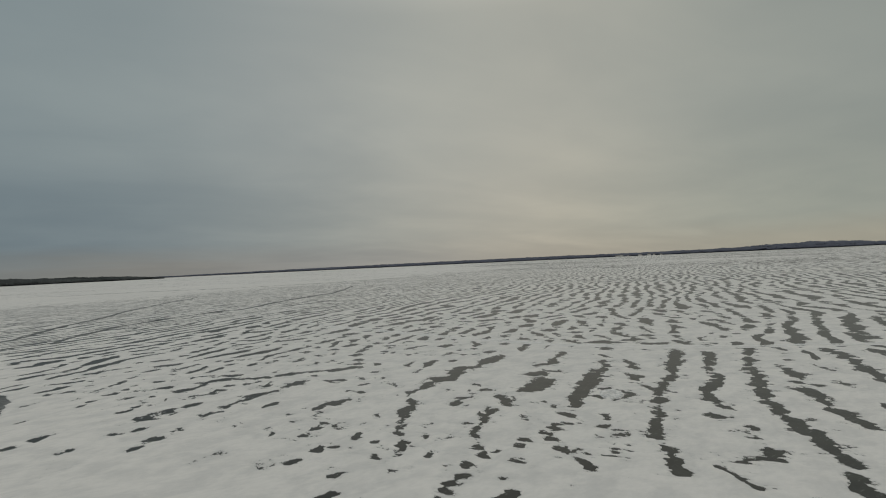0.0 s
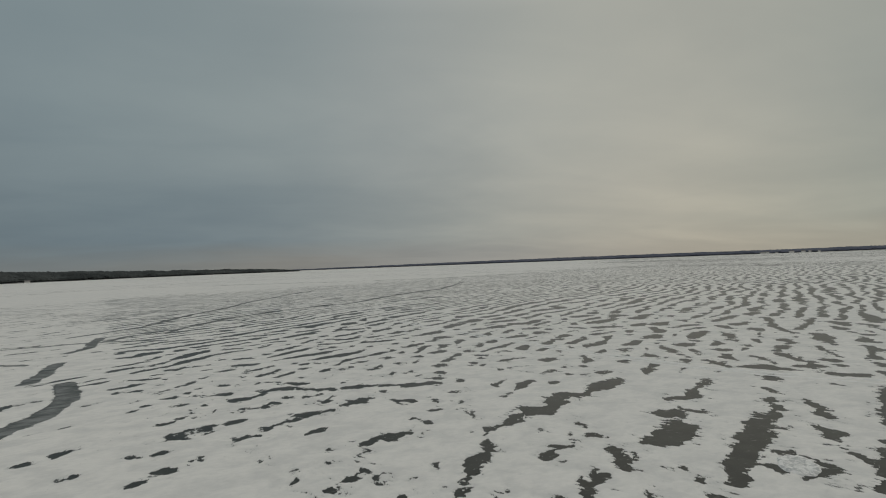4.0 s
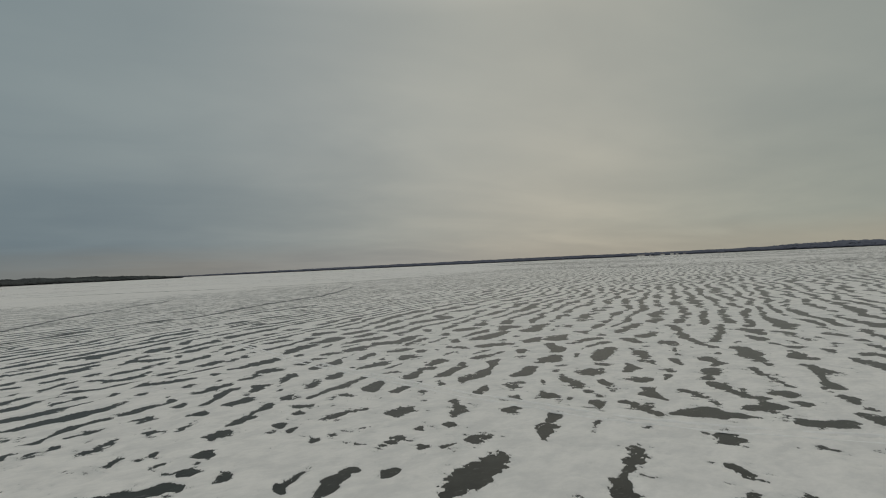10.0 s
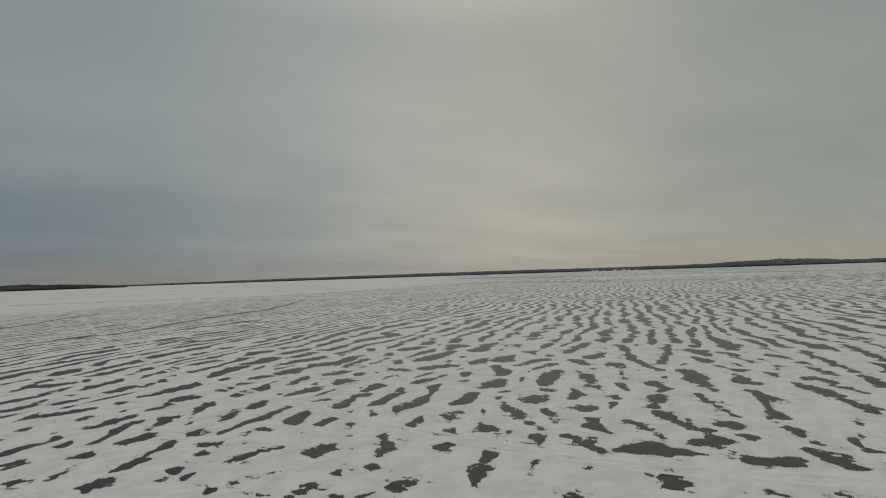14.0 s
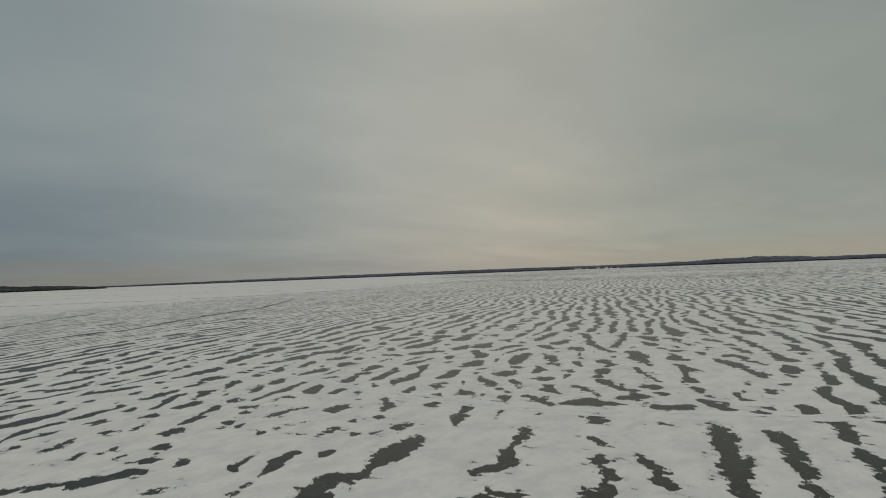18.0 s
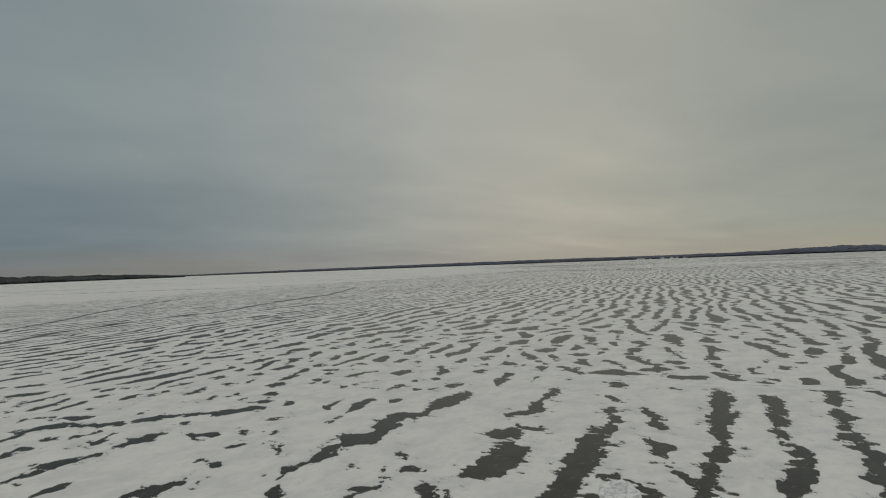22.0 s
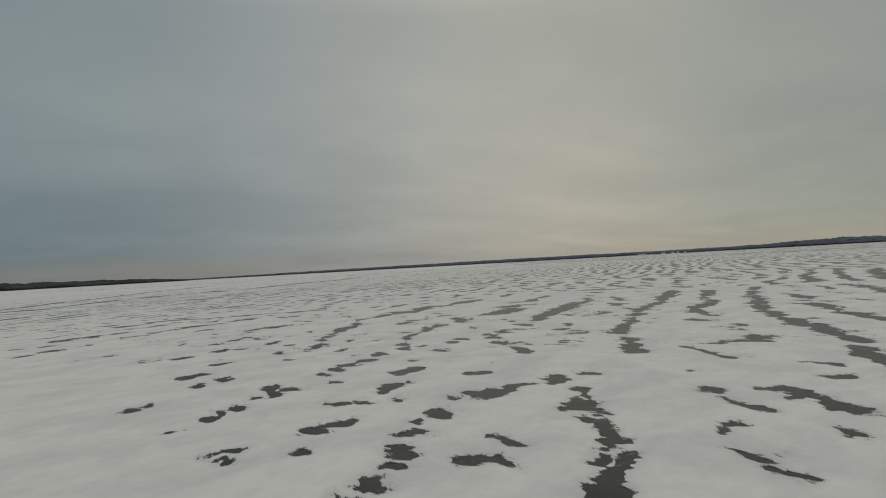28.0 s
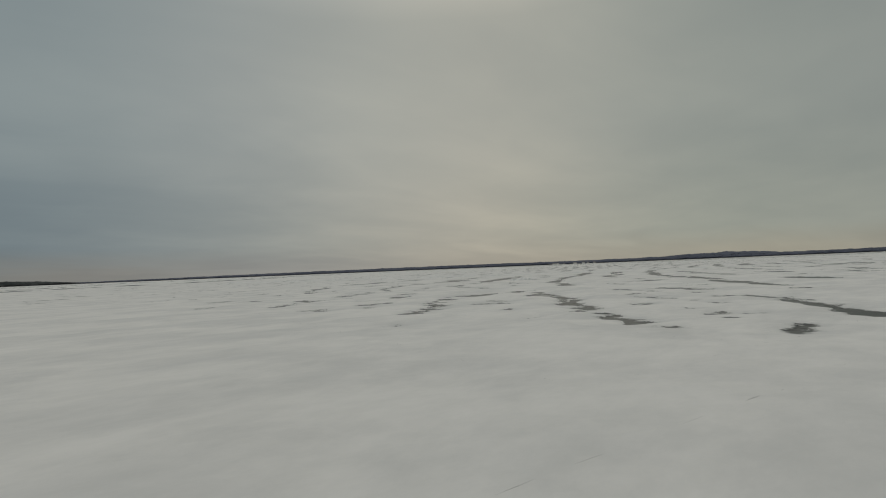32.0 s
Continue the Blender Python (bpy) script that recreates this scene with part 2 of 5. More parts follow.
PINE = plain("pine_woods", (0.042, 0.048, 0.049), (0.080, 0.088, 0.088), 0.01)
# the pale blue haze of distance is mixed into this wood colour
HAZED_BARE_WOOD = plain("haze_tinted_leafless_woods", (0.090, 0.099, 0.130), (0.130, 0.142, 0.180), 0.003)
SHORE = plain("snowy_shore", (0.10, 0.10, 0.10), (0.30, 0.30, 0.31), 0.01)
PAINT = plain("pale_house_paint", (0.62, 0.62, 0.60), (0.74, 0.73, 0.70), 0.5)
ROOF = plain("grey_roof", (0.12, 0.11, 0.11), (0.20, 0.19, 0.19), 0.5)

# ---- the frozen lake: a sheet of ice, and wind-packed snow on it with bare leads between ----
table = np.random.RandomState(7).rand(256, 256)


def lattice(x, y, seed):
    """Smooth noise from -1 to 1 with cells one unit wide."""
    x, y = x + 37.3 * seed, y + 91.7 * seed
    i, j = np.floor(x).astype(int), np.floor(y).astype(int)
    a, b = x - i, y - j
    a, b = a * a * (3 - 2 * a), b * b * (3 - 2 * b)
    i0, i1, j0, j1 = i & 255, (i + 1) & 255, j & 255, (j + 1) & 255
    low = table[i0, j0] * (1 - a) + table[i1, j0] * a
    return 2 * (low * (1 - b) + (table[i0, j1] * (1 - a) + table[i1, j1] * a) * b) - 1


def smooth(v, low, high):
    s = np.clip((v - low) / (high - low), 0, 1)
    return s * s * (3 - 2 * s)


LEADS, CRACKS = [], []


def lead(*bends):
    """A bare strip of ice through bends of (x, y, width)."""
    LEADS.append(bends)


def crack(width, *bends):
    """A long refrozen crack through bends of (x, y)."""
    CRACKS.append([(x, y, width) for x, y in bends])


lead((4.36, 49.39, 0.65), (4.91, 49.76, 0.42))
lead((6.35, 49.53, 0.69), (7.33, 49.71, 0.86))
lead((8.31, 49.68, 0.56), (8.94, 49.74, 0.46))
lead((9.65, 49.27, 0.69), (10.54, 48.99, 0.71), (11.72, 48.35, 0.96), (12.46, 48.47, 0.98), (13.50, 48.65, 0.95), (14.04, 48.20, 0.22))
lead((4.78, 45.86, 0.21), (5.07, 46.72, 0.14), (5.20, 47.15, 0.10))
lead((8.85, 47.20, 0.23), (9.39, 47.50, 0.23))
lead((14.29, 50.09, 0.77), (14.50, 50.20, 0.83), (14.77, 50.99, 0.16))
lead((15.07, 51.89, 0.54), (15.05, 52.23, 0.70), (15.04, 52.57, 0.54))
lead((15.44, 54.71, 0.75), (15.72, 55.06, 1.10), (16.04, 55.62, 0.75))
lead((16.40, 57.00, 0.63), (17.26, 57.90, 0.78), (18.19, 59.33, 0.91), (19.09, 60.70, 0.49))
lead((15.81, 48.47, 0.25), (15.80, 48.76, 0.33), (15.79, 49.06, 0.25))
lead((18.44, 53.79, 0.49), (18.62, 54.04, 0.28))
lead((19.19, 54.86, 0.23), (19.21, 55.07, 0.31), (19.22, 55.28, 0.23))
lead((13.45, 57.55, 0.55), (13.88, 58.28, 0.38), (14.01, 58.51, 0.20))
lead((11.72, 58.01, 0.34), (12.06, 58.16, 0.90), (12.63, 57.80, 0.49))
lead((14.04, 60.65, 0.72), (14.41, 60.81, 1.05), (14.67, 60.92, 0.41))
lead((4.05, 57.02, 0.46), (4.72, 57.65, 0.57), (4.99, 58.10, 0.15))
lead((6.24, 57.60, 0.65), (6.60, 57.65, 0.50), (7.07, 58.01, 0.47))
lead((8.84, 56.13, 0.59), (9.44, 56.29, 0.71), (10.07, 57.57, 0.15))
lead((10.41, 52.40, 0.08), (10.61, 53.22, 0.37), (10.82, 54.01, 0.10))
lead((8.99, 52.58, 0.08), (8.93, 52.83, 0.12), (8.86, 53.07, 0.08))
lead((12.57, 53.54, 0.24), (12.71, 53.86, 0.25))
lead((12.88, 51.67, 0.21), (13.34, 51.86, 0.22))
lead((6.26, 51.93, 0.28), (6.44, 52.18, 0.15))
lead((6.90, 52.76, 0.36), (7.13, 52.78, 0.25))
lead((2.46, 55.08, 0.11), (2.36, 55.29, 0.15), (2.27, 55.49, 0.11))
lead((1.97, 61.51, 0.48), (2.79, 61.85, 0.48))
lead((3.71, 61.37, 0.45), (4.65, 61.48, 0.45))
lead((7.66, 59.84, 0.32), (8.60, 60.21, 0.66))
lead((19.57, 53.59, 0.48), (19.95, 54.07, 0.28))
lead((21.60, 54.67, 0.68), (22.24, 54.98, 0.69), (23.19, 55.50, 0.83), (24.48, 55.49, 0.48))
lead((26.15, 53.35, 0.92), (26.96, 53.71, 1.45), (27.72, 53.90, 0.51))
lead((29.00, 55.88, 0.43), (29.29, 56.62, 0.56), (29.58, 57.36, 0.43))
lead((20.57, 50.87, 0.29), (20.59, 51.03, 0.39), (20.62, 51.19, 0.29))
lead((21.62, 51.24, 0.20), (21.64, 51.34, 0.27), (21.66, 51.43, 0.20))
lead((23.04, 51.43, 0.37), (23.71, 51.73, 0.47))
lead((22.54, 49.60, 0.41), (22.65, 49.21, 0.24))
lead((23.94, 48.21, 0.27), (24.00, 48.41, 0.36), (24.06, 48.61, 0.27))
lead((24.75, 49.16, 0.41), (25.14, 49.04, 0.32))
lead((26.53, 49.75, 0.20), (26.62, 49.97, 0.28), (26.70, 50.18, 0.20))
lead((25.39, 47.12, 0.27), (25.96, 46.97, 0.27))
lead((20.25, 61.38, 0.46), (20.68, 62.24, 0.64))
lead((20.83, 58.70, 0.80), (21.24, 58.44, 0.50))
lead((20.59, 57.20, 0.48), (20.77, 56.98, 0.25))
lead((23.47, 59.39, 0.38), (24.21, 60.01, 0.82), (24.76, 59.25, 0.32))
lead((26.31, 57.39, 0.27), (26.35, 57.52, 0.36), (26.39, 57.65, 0.27))
lead((14.75, 63.41, 0.35), (15.60, 64.99, 0.63), (16.36, 67.00, 0.65), (16.87, 67.00, 0.62))
lead((16.55, 62.22, 0.72), (17.23, 62.63, 0.95), (17.71, 63.21, 0.56))
lead((17.96, 64.59, 0.26), (18.96, 66.98, 0.93), (19.61, 66.91, 0.63))
lead((1.09, 62.17, 0.33), (1.33, 62.51, 0.25))
lead((10.35, 61.66, 0.45), (10.60, 61.70, 0.36))
lead((10.96, 61.04, 0.20), (11.56, 62.07, 0.37), (11.88, 62.31, 0.24))
lead((27.99, 49.08, 0.32), (28.09, 49.29, 0.42), (28.18, 49.50, 0.32))
lead((29.38, 50.84, 0.48), (30.26, 52.43, 0.80), (31.05, 54.26, 0.42))
lead((31.99, 50.06, 0.54), (32.45, 49.90, 0.97), (32.99, 49.94, 0.46))
lead((28.07, 46.18, 0.52), (28.38, 46.33, 1.24), (29.03, 46.51, 0.35))
lead((26.67, 46.65, 0.34), (27.25, 46.59, 0.35))
lead((37.59, 43.46, 0.24), (37.22, 42.81, 0.31), (37.11, 42.36, 0.30))
lead((40.05, 40.44, 0.75), (39.37, 40.01, 1.02), (39.14, 39.84, 1.03))
lead((41.02, 36.83, 0.30), (41.23, 36.95, 0.40), (41.45, 37.07, 0.30))
lead((44.34, 35.28, 0.58), (43.65, 34.33, 0.74), (43.33, 34.10, 0.75))
lead((40.69, 43.94, 0.52), (41.19, 43.65, 1.19), (42.24, 43.28, 2.14), (42.38, 42.44, 1.44), (43.14, 41.61, 0.93), (43.55, 41.14, 0.24))
lead((44.68, 39.41, 0.80), (45.14, 39.14, 1.55), (45.77, 38.84, 1.41), (46.30, 38.04, 1.21), (46.58, 37.58, 0.31))
lead((48.84, 38.45, 0.56), (48.38, 37.27, 1.57), (48.16, 36.03, 1.05), (48.03, 35.61, 0.23))
lead((37.80, 47.62, 0.78), (38.31, 48.19, 1.00), (38.82, 48.77, 0.78))
lead((36.97, 52.14, 0.59), (36.71, 51.02, 1.05), (36.52, 49.86, 0.38))
lead((36.09, 54.66, 0.95), (36.50, 55.30, 1.20), (36.90, 55.94, 0.95))
lead((45.14, 47.13, 0.81), (45.07, 46.27, 1.20), (44.87, 45.43, 0.34))
lead((44.53, 44.84, 0.24), (44.10, 43.91, 0.31))
lead((39.85, 47.48, 0.52), (39.99, 46.73, 1.18), (39.65, 45.59, 0.56), (39.73, 44.28, 0.32))
lead((42.07, 57.47, 0.29), (40.93, 54.80, 0.80), (40.19, 52.74, 0.98), (39.44, 50.48, 0.14))
lead((43.45, 55.34, 1.96), (43.89, 55.20, 2.05), (45.43, 55.54, 0.49))
lead((47.46, 58.66, 0.92), (49.19, 59.66, 1.56), (51.81, 61.83, 1.55), (53.19, 62.54, 0.96))
lead((46.63, 57.06, 0.91), (46.70, 56.54, 0.70))
lead((54.02, 60.29, 0.90), (53.32, 58.92, 0.96), (50.73, 55.87, 0.80), (50.10, 53.81, 0.60))
lead((46.89, 50.13, 0.35), (47.41, 50.58, 0.46), (47.92, 51.03, 0.35))
lead((48.84, 51.66, 0.50), (49.26, 52.03, 0.64), (49.69, 52.40, 0.50))
lead((44.88, 51.63, 1.18), (45.05, 51.03, 1.50), (45.69, 50.85, 1.13))
lead((42.77, 60.91, 0.82), (44.17, 61.24, 2.13), (45.93, 62.31, 0.90))
lead((61.92, 54.37, 1.89), (60.55, 52.77, 2.12), (57.58, 49.97, 0.83), (56.93, 48.72, 0.48))
lead((55.35, 53.02, 1.83), (54.47, 51.63, 0.63), (51.06, 49.58, 0.93), (48.64, 48.05, 0.45), (47.71, 46.08, 1.15), (47.43, 44.30, 0.77), (47.02, 42.78, 0.96), (46.57, 41.67, 0.39))
lead((54.83, 48.58, 0.52), (53.32, 46.78, 0.81), (51.97, 44.82, 0.63), (51.53, 43.85, 0.27))
lead((48.91, 43.40, 0.80), (49.54, 43.10, 1.62), (49.66, 42.68, 0.92))
lead((48.21, 41.74, 0.69), (48.36, 41.13, 0.52))
lead((51.76, 40.86, 0.98), (51.39, 40.37, 0.71), (50.56, 39.47, 0.34), (50.05, 38.62, 0.39))
lead((45.21, 42.37, 1.07), (45.43, 41.99, 1.15), (46.46, 41.44, 0.43))
lead((63.70, 50.75, 0.66), (61.94, 49.13, 1.75), (61.96, 47.90, 0.98))
lead((64.25, 46.07, 0.98), (63.56, 44.41, 1.28), (61.95, 42.44, 0.99), (59.25, 39.07, 0.78))
lead((27.04, 27.96, 0.51), (27.87, 27.58, 0.43), (27.86, 26.55, 0.31), (27.62, 25.49, 0.18), (26.37, 25.42, 0.78), (25.52, 25.85, 0.43), (25.31, 26.73, 0.44))
lead((2.38, 26.91, 0.33), (2.79, 26.80, 0.40), (3.27, 26.98, 0.28))
lead((3.61, 26.74, 0.26), (4.16, 26.70, 0.31))
lead((5.20, 27.70, 0.34), (5.51, 27.96, 0.51))
lead((6.30, 27.80, 0.29), (6.53, 27.80, 0.17))
lead((7.00, 27.03, 0.08), (7.10, 26.99, 0.08))
lead((4.95, 30.60, 0.39), (5.16, 30.64, 0.54), (5.38, 30.72, 0.23))
lead((5.78, 31.43, 0.50), (6.01, 31.67, 0.57))
lead((6.36, 32.19, 0.51), (6.63, 32.41, 0.44))
lead((6.76, 33.83, 0.20), (6.93, 34.48, 0.31), (7.12, 35.30, 0.16))
lead((7.23, 36.05, 0.69), (7.81, 36.50, 0.68), (8.67, 36.80, 0.76), (9.67, 36.96, 0.54))
lead((7.70, 28.21, 0.14), (7.85, 28.58, 0.19), (8.16, 29.05, 0.14))
lead((8.53, 26.95, 0.14), (8.62, 27.04, 0.10))
lead((8.72, 30.50, 0.15), (8.91, 30.80, 0.24))
lead((3.58, 33.47, 0.39), (3.81, 33.59, 0.21), (4.51, 33.39, 0.10))
lead((4.98, 33.71, 0.18), (5.13, 33.93, 0.12))
lead((3.36, 31.91, 0.11), (3.51, 32.33, 0.07))
lead((1.65, 35.23, 0.06), (1.61, 35.40, 0.07), (1.58, 35.56, 0.06))
lead((0.97, 36.56, 0.06), (0.93, 36.74, 0.08), (0.88, 36.93, 0.06))
lead((4.93, 35.87, 0.06), (4.92, 36.04, 0.07), (4.90, 36.21, 0.06))
lead((7.31, 31.19, 0.06), (7.30, 31.34, 0.08), (7.30, 31.48, 0.06))
lead((10.21, 31.50, 0.11), (10.47, 32.09, 0.35))
lead((10.41, 36.15, 0.31), (10.68, 36.57, 0.18))
lead((-0.56, 38.47, 0.32), (-0.26, 39.34, 0.71), (0.63, 39.43, 0.63))
lead((1.02, 40.26, 0.33), (1.61, 41.26, 0.68), (2.62, 42.05, 0.50))
lead((3.16, 42.68, 0.92), (4.40, 43.07, 0.92), (5.12, 43.50, 0.40))
lead((6.26, 44.38, 0.59), (7.02, 44.80, 0.91), (8.02, 45.57, 0.57))
lead((-1.16, 45.92, 0.72), (-0.11, 45.99, 0.91), (0.82, 46.78, 0.65))
lead((8.69, 24.97, 0.12), (9.02, 24.95, 0.07))
lead((9.37, 24.96, 0.06), (9.60, 25.60, 0.36), (9.90, 26.11, 0.42), (10.17, 27.04, 0.35), (10.32, 28.13, 0.33), (10.62, 28.73, 0.40), (11.17, 29.67, 0.38), (11.64, 30.40, 0.65), (12.32, 31.66, 0.82), (13.10, 32.41, 0.61), (13.62, 33.42, 0.26), (13.86, 34.73, 0.24), (14.37, 35.76, 0.53), (15.67, 36.44, 0.89), (16.43, 37.03, 0.90), (17.13, 38.08, 0.32))
lead((18.38, 38.44, 1.68), (18.95, 38.31, 1.57), (20.09, 38.96, 0.88), (21.03, 40.15, 1.31), (22.01, 41.03, 1.56), (22.79, 40.79, 1.15), (24.04, 41.24, 0.80), (26.16, 42.73, 1.54), (28.16, 43.90, 1.17))
lead((11.31, 26.05, 0.08), (11.38, 25.85, 0.44), (11.65, 26.29, 0.07))
lead((12.37, 25.61, 0.21), (12.43, 25.27, 0.15))
lead((12.61, 27.94, 0.05), (12.63, 28.03, 0.06), (12.65, 28.13, 0.05))
lead((13.15, 22.84, 0.48), (13.47, 23.61, 0.34), (13.81, 24.58, 0.46), (14.03, 25.37, 0.45), (14.50, 25.78, 0.68), (14.92, 26.00, 0.63), (15.42, 26.55, 0.39), (16.17, 27.50, 0.72), (16.87, 28.07, 0.92), (17.53, 28.38, 0.38))
lead((19.70, 30.77, 0.50), (19.26, 29.73, 0.71), (18.87, 28.63, 0.42))
lead((20.16, 29.43, 0.14), (20.35, 29.77, 0.20), (20.53, 30.12, 0.14))
lead((18.44, 27.13, 0.20), (18.41, 26.36, 0.39), (18.10, 25.35, 0.18))
lead((15.29, 21.97, 0.19), (15.42, 21.98, 0.12))
lead((15.93, 22.62, 0.16), (16.15, 22.46, 0.16))
lead((15.91, 30.94, 0.32), (16.25, 31.29, 0.53), (16.63, 31.67, 0.18))
lead((16.83, 32.31, 0.18), (17.54, 31.78, 0.17))
lead((18.32, 32.80, 0.17), (18.51, 33.28, 0.23), (18.70, 33.77, 0.17))
lead((17.18, 34.59, 0.08), (17.26, 34.84, 0.11), (17.34, 35.08, 0.08))
lead((20.11, 35.49, 0.10), (20.10, 34.55, 0.15))
lead((19.82, 33.13, 0.28), (20.18, 32.84, 0.28))
lead((14.31, 39.51, 0.10), (14.22, 38.61, 0.09))
lead((12.08, 40.87, 0.55), (12.45, 40.93, 0.40))
lead((11.21, 38.40, 0.07), (11.23, 38.62, 0.09), (11.25, 38.84, 0.07))
lead((10.39, 39.69, 0.07), (10.40, 39.84, 0.09), (10.41, 40.00, 0.07))
lead((9.78, 44.21, 0.64), (10.75, 43.82, 0.64))
lead((10.27, 43.35, 0.08), (10.28, 43.54, 0.11), (10.29, 43.73, 0.08))
lead((-5.57, 51.35, 0.54), (-2.92, 51.06, 0.64))
lead((-0.41, 50.79, 0.65), (0.91, 51.39, 0.88), (5.15, 49.51, 0.76))
lead((21.68, 31.38, 0.85), (22.55, 31.02, 1.51), (23.22, 31.29, 0.37))
lead((24.18, 32.98, 0.68), (24.24, 31.95, 1.98), (25.44, 33.05, 1.13), (26.04, 32.48, 0.49))
lead((26.07, 35.07, 1.54), (26.56, 34.87, 1.80), (27.09, 34.83, 0.51))
lead((27.68, 35.43, 0.41), (28.09, 34.79, 0.72))
lead((28.53, 37.80, 0.70), (29.69, 37.38, 1.00), (31.65, 39.02, 0.82), (34.58, 41.15, 0.44))
lead((36.51, 37.63, 0.33), (36.16, 35.90, 0.31))
lead((33.44, 34.18, 0.72), (34.10, 34.89, 0.92), (34.77, 35.61, 0.72))
lead((33.02, 33.52, 0.72), (31.19, 32.49, 1.11), (29.16, 31.17, 1.26), (27.19, 29.64, 1.83), (25.15, 28.19, 1.43), (23.99, 27.16, 0.84), (23.01, 26.19, 0.57), (22.27, 25.59, 0.39))
lead((36.33, 34.47, 0.25), (35.71, 33.25, 0.84), (34.45, 31.20, 0.35))
lead((32.27, 30.39, 0.55), (32.00, 29.37, 1.29), (31.32, 28.26, 0.53))
lead((30.64, 27.59, 0.24), (29.99, 26.08, 0.29), (29.65, 25.16, 0.30))
lead((44.25, 35.05, 0.64), (41.28, 32.47, 1.14), (37.98, 30.26, 1.12), (35.03, 27.87, 0.80), (32.57, 26.62, 0.62), (30.55, 25.42, 0.73), (28.86, 24.31, 0.82), (27.50, 23.19, 0.88), (26.21, 21.95, 0.61), (25.04, 20.93, 0.39), (24.17, 20.67, 0.71), (23.33, 20.20, 0.66), (22.35, 19.29, 0.74), (22.00, 18.65, 0.31))
lead((21.56, 17.96, 0.22), (21.25, 17.40, 0.64), (21.06, 17.06, 0.28), (20.67, 16.82, 0.07))
lead((45.11, 31.93, 0.98), (42.86, 30.02, 0.74), (40.04, 28.32, 0.61), (38.37, 26.72, 0.57), (36.99, 25.14, 0.48), (35.35, 24.34, 0.76), (33.76, 23.75, 0.92), (32.36, 23.15, 0.63), (30.90, 21.82, 0.76), (30.22, 20.49, 0.59), (29.92, 19.43, 0.31))
lead((28.22, 19.84, 0.63), (28.09, 19.36, 0.97), (28.04, 18.76, 0.37))
lead((49.77, 30.63, 0.88), (46.32, 28.43, 0.70), (41.24, 25.25, 0.74), (39.58, 23.78, 1.00), (37.23, 22.22, 1.00), (35.26, 20.82, 0.93), (33.61, 19.53, 0.97), (32.70, 18.41, 0.87), (31.30, 17.20, 0.82), (30.85, 16.46, 1.09), (30.03, 15.51, 1.02), (29.26, 14.63, 1.06), (28.52, 13.85, 0.98), (27.81, 13.09, 0.80), (27.13, 12.27, 0.66), (26.32, 11.46, 0.38))
lead((26.70, 17.07, 0.30), (26.92, 16.77, 0.43), (27.60, 16.73, 0.23))
lead((27.62, 17.28, 0.05), (27.71, 17.33, 0.05), (27.81, 17.38, 0.05))
lead((26.28, 15.99, 0.21), (26.41, 15.80, 0.16))
lead((25.76, 15.34, 0.26), (25.75, 15.15, 0.16))
lead((25.13, 14.59, 0.67), (25.20, 14.25, 1.14), (25.57, 14.13, 0.18))
lead((24.50, 14.11, 0.32), (24.65, 14.03, 0.24))
lead((23.69, 14.15, 0.13), (24.02, 13.82, 0.13), (24.42, 13.45, 0.14))
lead((22.07, 15.01, 0.11), (22.59, 14.56, 0.28), (23.09, 14.38, 0.33), (23.48, 14.21, 0.13))
lead((17.51, 23.26, 0.32), (17.51, 22.53, 0.59), (17.26, 21.81, 0.49), (17.14, 21.27, 0.28))
lead((16.72, 20.43, 0.54), (16.81, 20.36, 0.54), (17.16, 20.52, 0.11))
lead((18.26, 22.97, 0.20), (18.60, 22.99, 0.72), (18.73, 22.70, 0.21))
lead((18.91, 23.73, 0.16), (19.43, 23.53, 0.29), (19.65, 23.35, 0.17))
lead((20.75, 24.96, 0.34), (20.80, 24.40, 0.66), (20.57, 23.55, 0.32), (20.67, 23.07, 0.08))
lead((21.41, 27.80, 0.09), (21.41, 27.12, 0.18), (21.13, 26.20, 0.05))
lead((22.69, 23.54, 0.10), (22.61, 23.07, 0.26), (22.09, 22.47, 0.07))
lead((20.88, 22.04, 0.28), (21.08, 21.78, 0.31), (21.12, 21.49, 0.11))
lead((20.60, 20.35, 0.53), (20.89, 20.19, 0.44), (21.13, 19.96, 0.13))
lead((19.51, 20.67, 0.12), (19.39, 20.14, 0.16), (19.49, 19.64, 0.11))
lead((18.85, 18.82, 0.06), (18.77, 18.47, 0.08))
lead((20.05, 18.81, 0.05), (20.06, 18.48, 0.05))
lead((44.22, 24.67, 0.40), (42.99, 23.16, 0.68), (42.24, 22.12, 0.75), (40.97, 21.25, 0.29))
lead((39.84, 20.76, 0.54), (40.10, 19.61, 0.68))
lead((38.03, 19.60, 0.85), (37.30, 18.60, 1.15), (36.48, 17.71, 0.74), (35.42, 16.79, 0.26))
lead((34.81, 16.32, 0.51), (34.27, 15.31, 0.73), (33.16, 14.09, 0.80), (32.83, 13.36, 0.75))
lead((54.69, 25.97, 1.17), (52.96, 23.92, 1.10), (49.34, 21.00, 0.98), (47.02, 19.23, 1.13), (44.54, 17.30, 0.52))
lead((42.20, 19.38, 0.46), (41.88, 18.40, 0.32))
lead((46.44, 22.91, 0.47), (45.68, 21.61, 0.45))
lead((57.42, 23.67, 0.55), (55.91, 21.41, 1.16), (53.66, 19.03, 0.66))
lead((-4.34, 34.07, 0.29), (-3.77, 34.32, 0.25), (-3.48, 34.95, 0.42), (-2.99, 35.40, 0.56), (-2.43, 35.72, 0.43))
lead((-2.15, 36.46, 0.18), (-1.74, 36.98, 0.12))
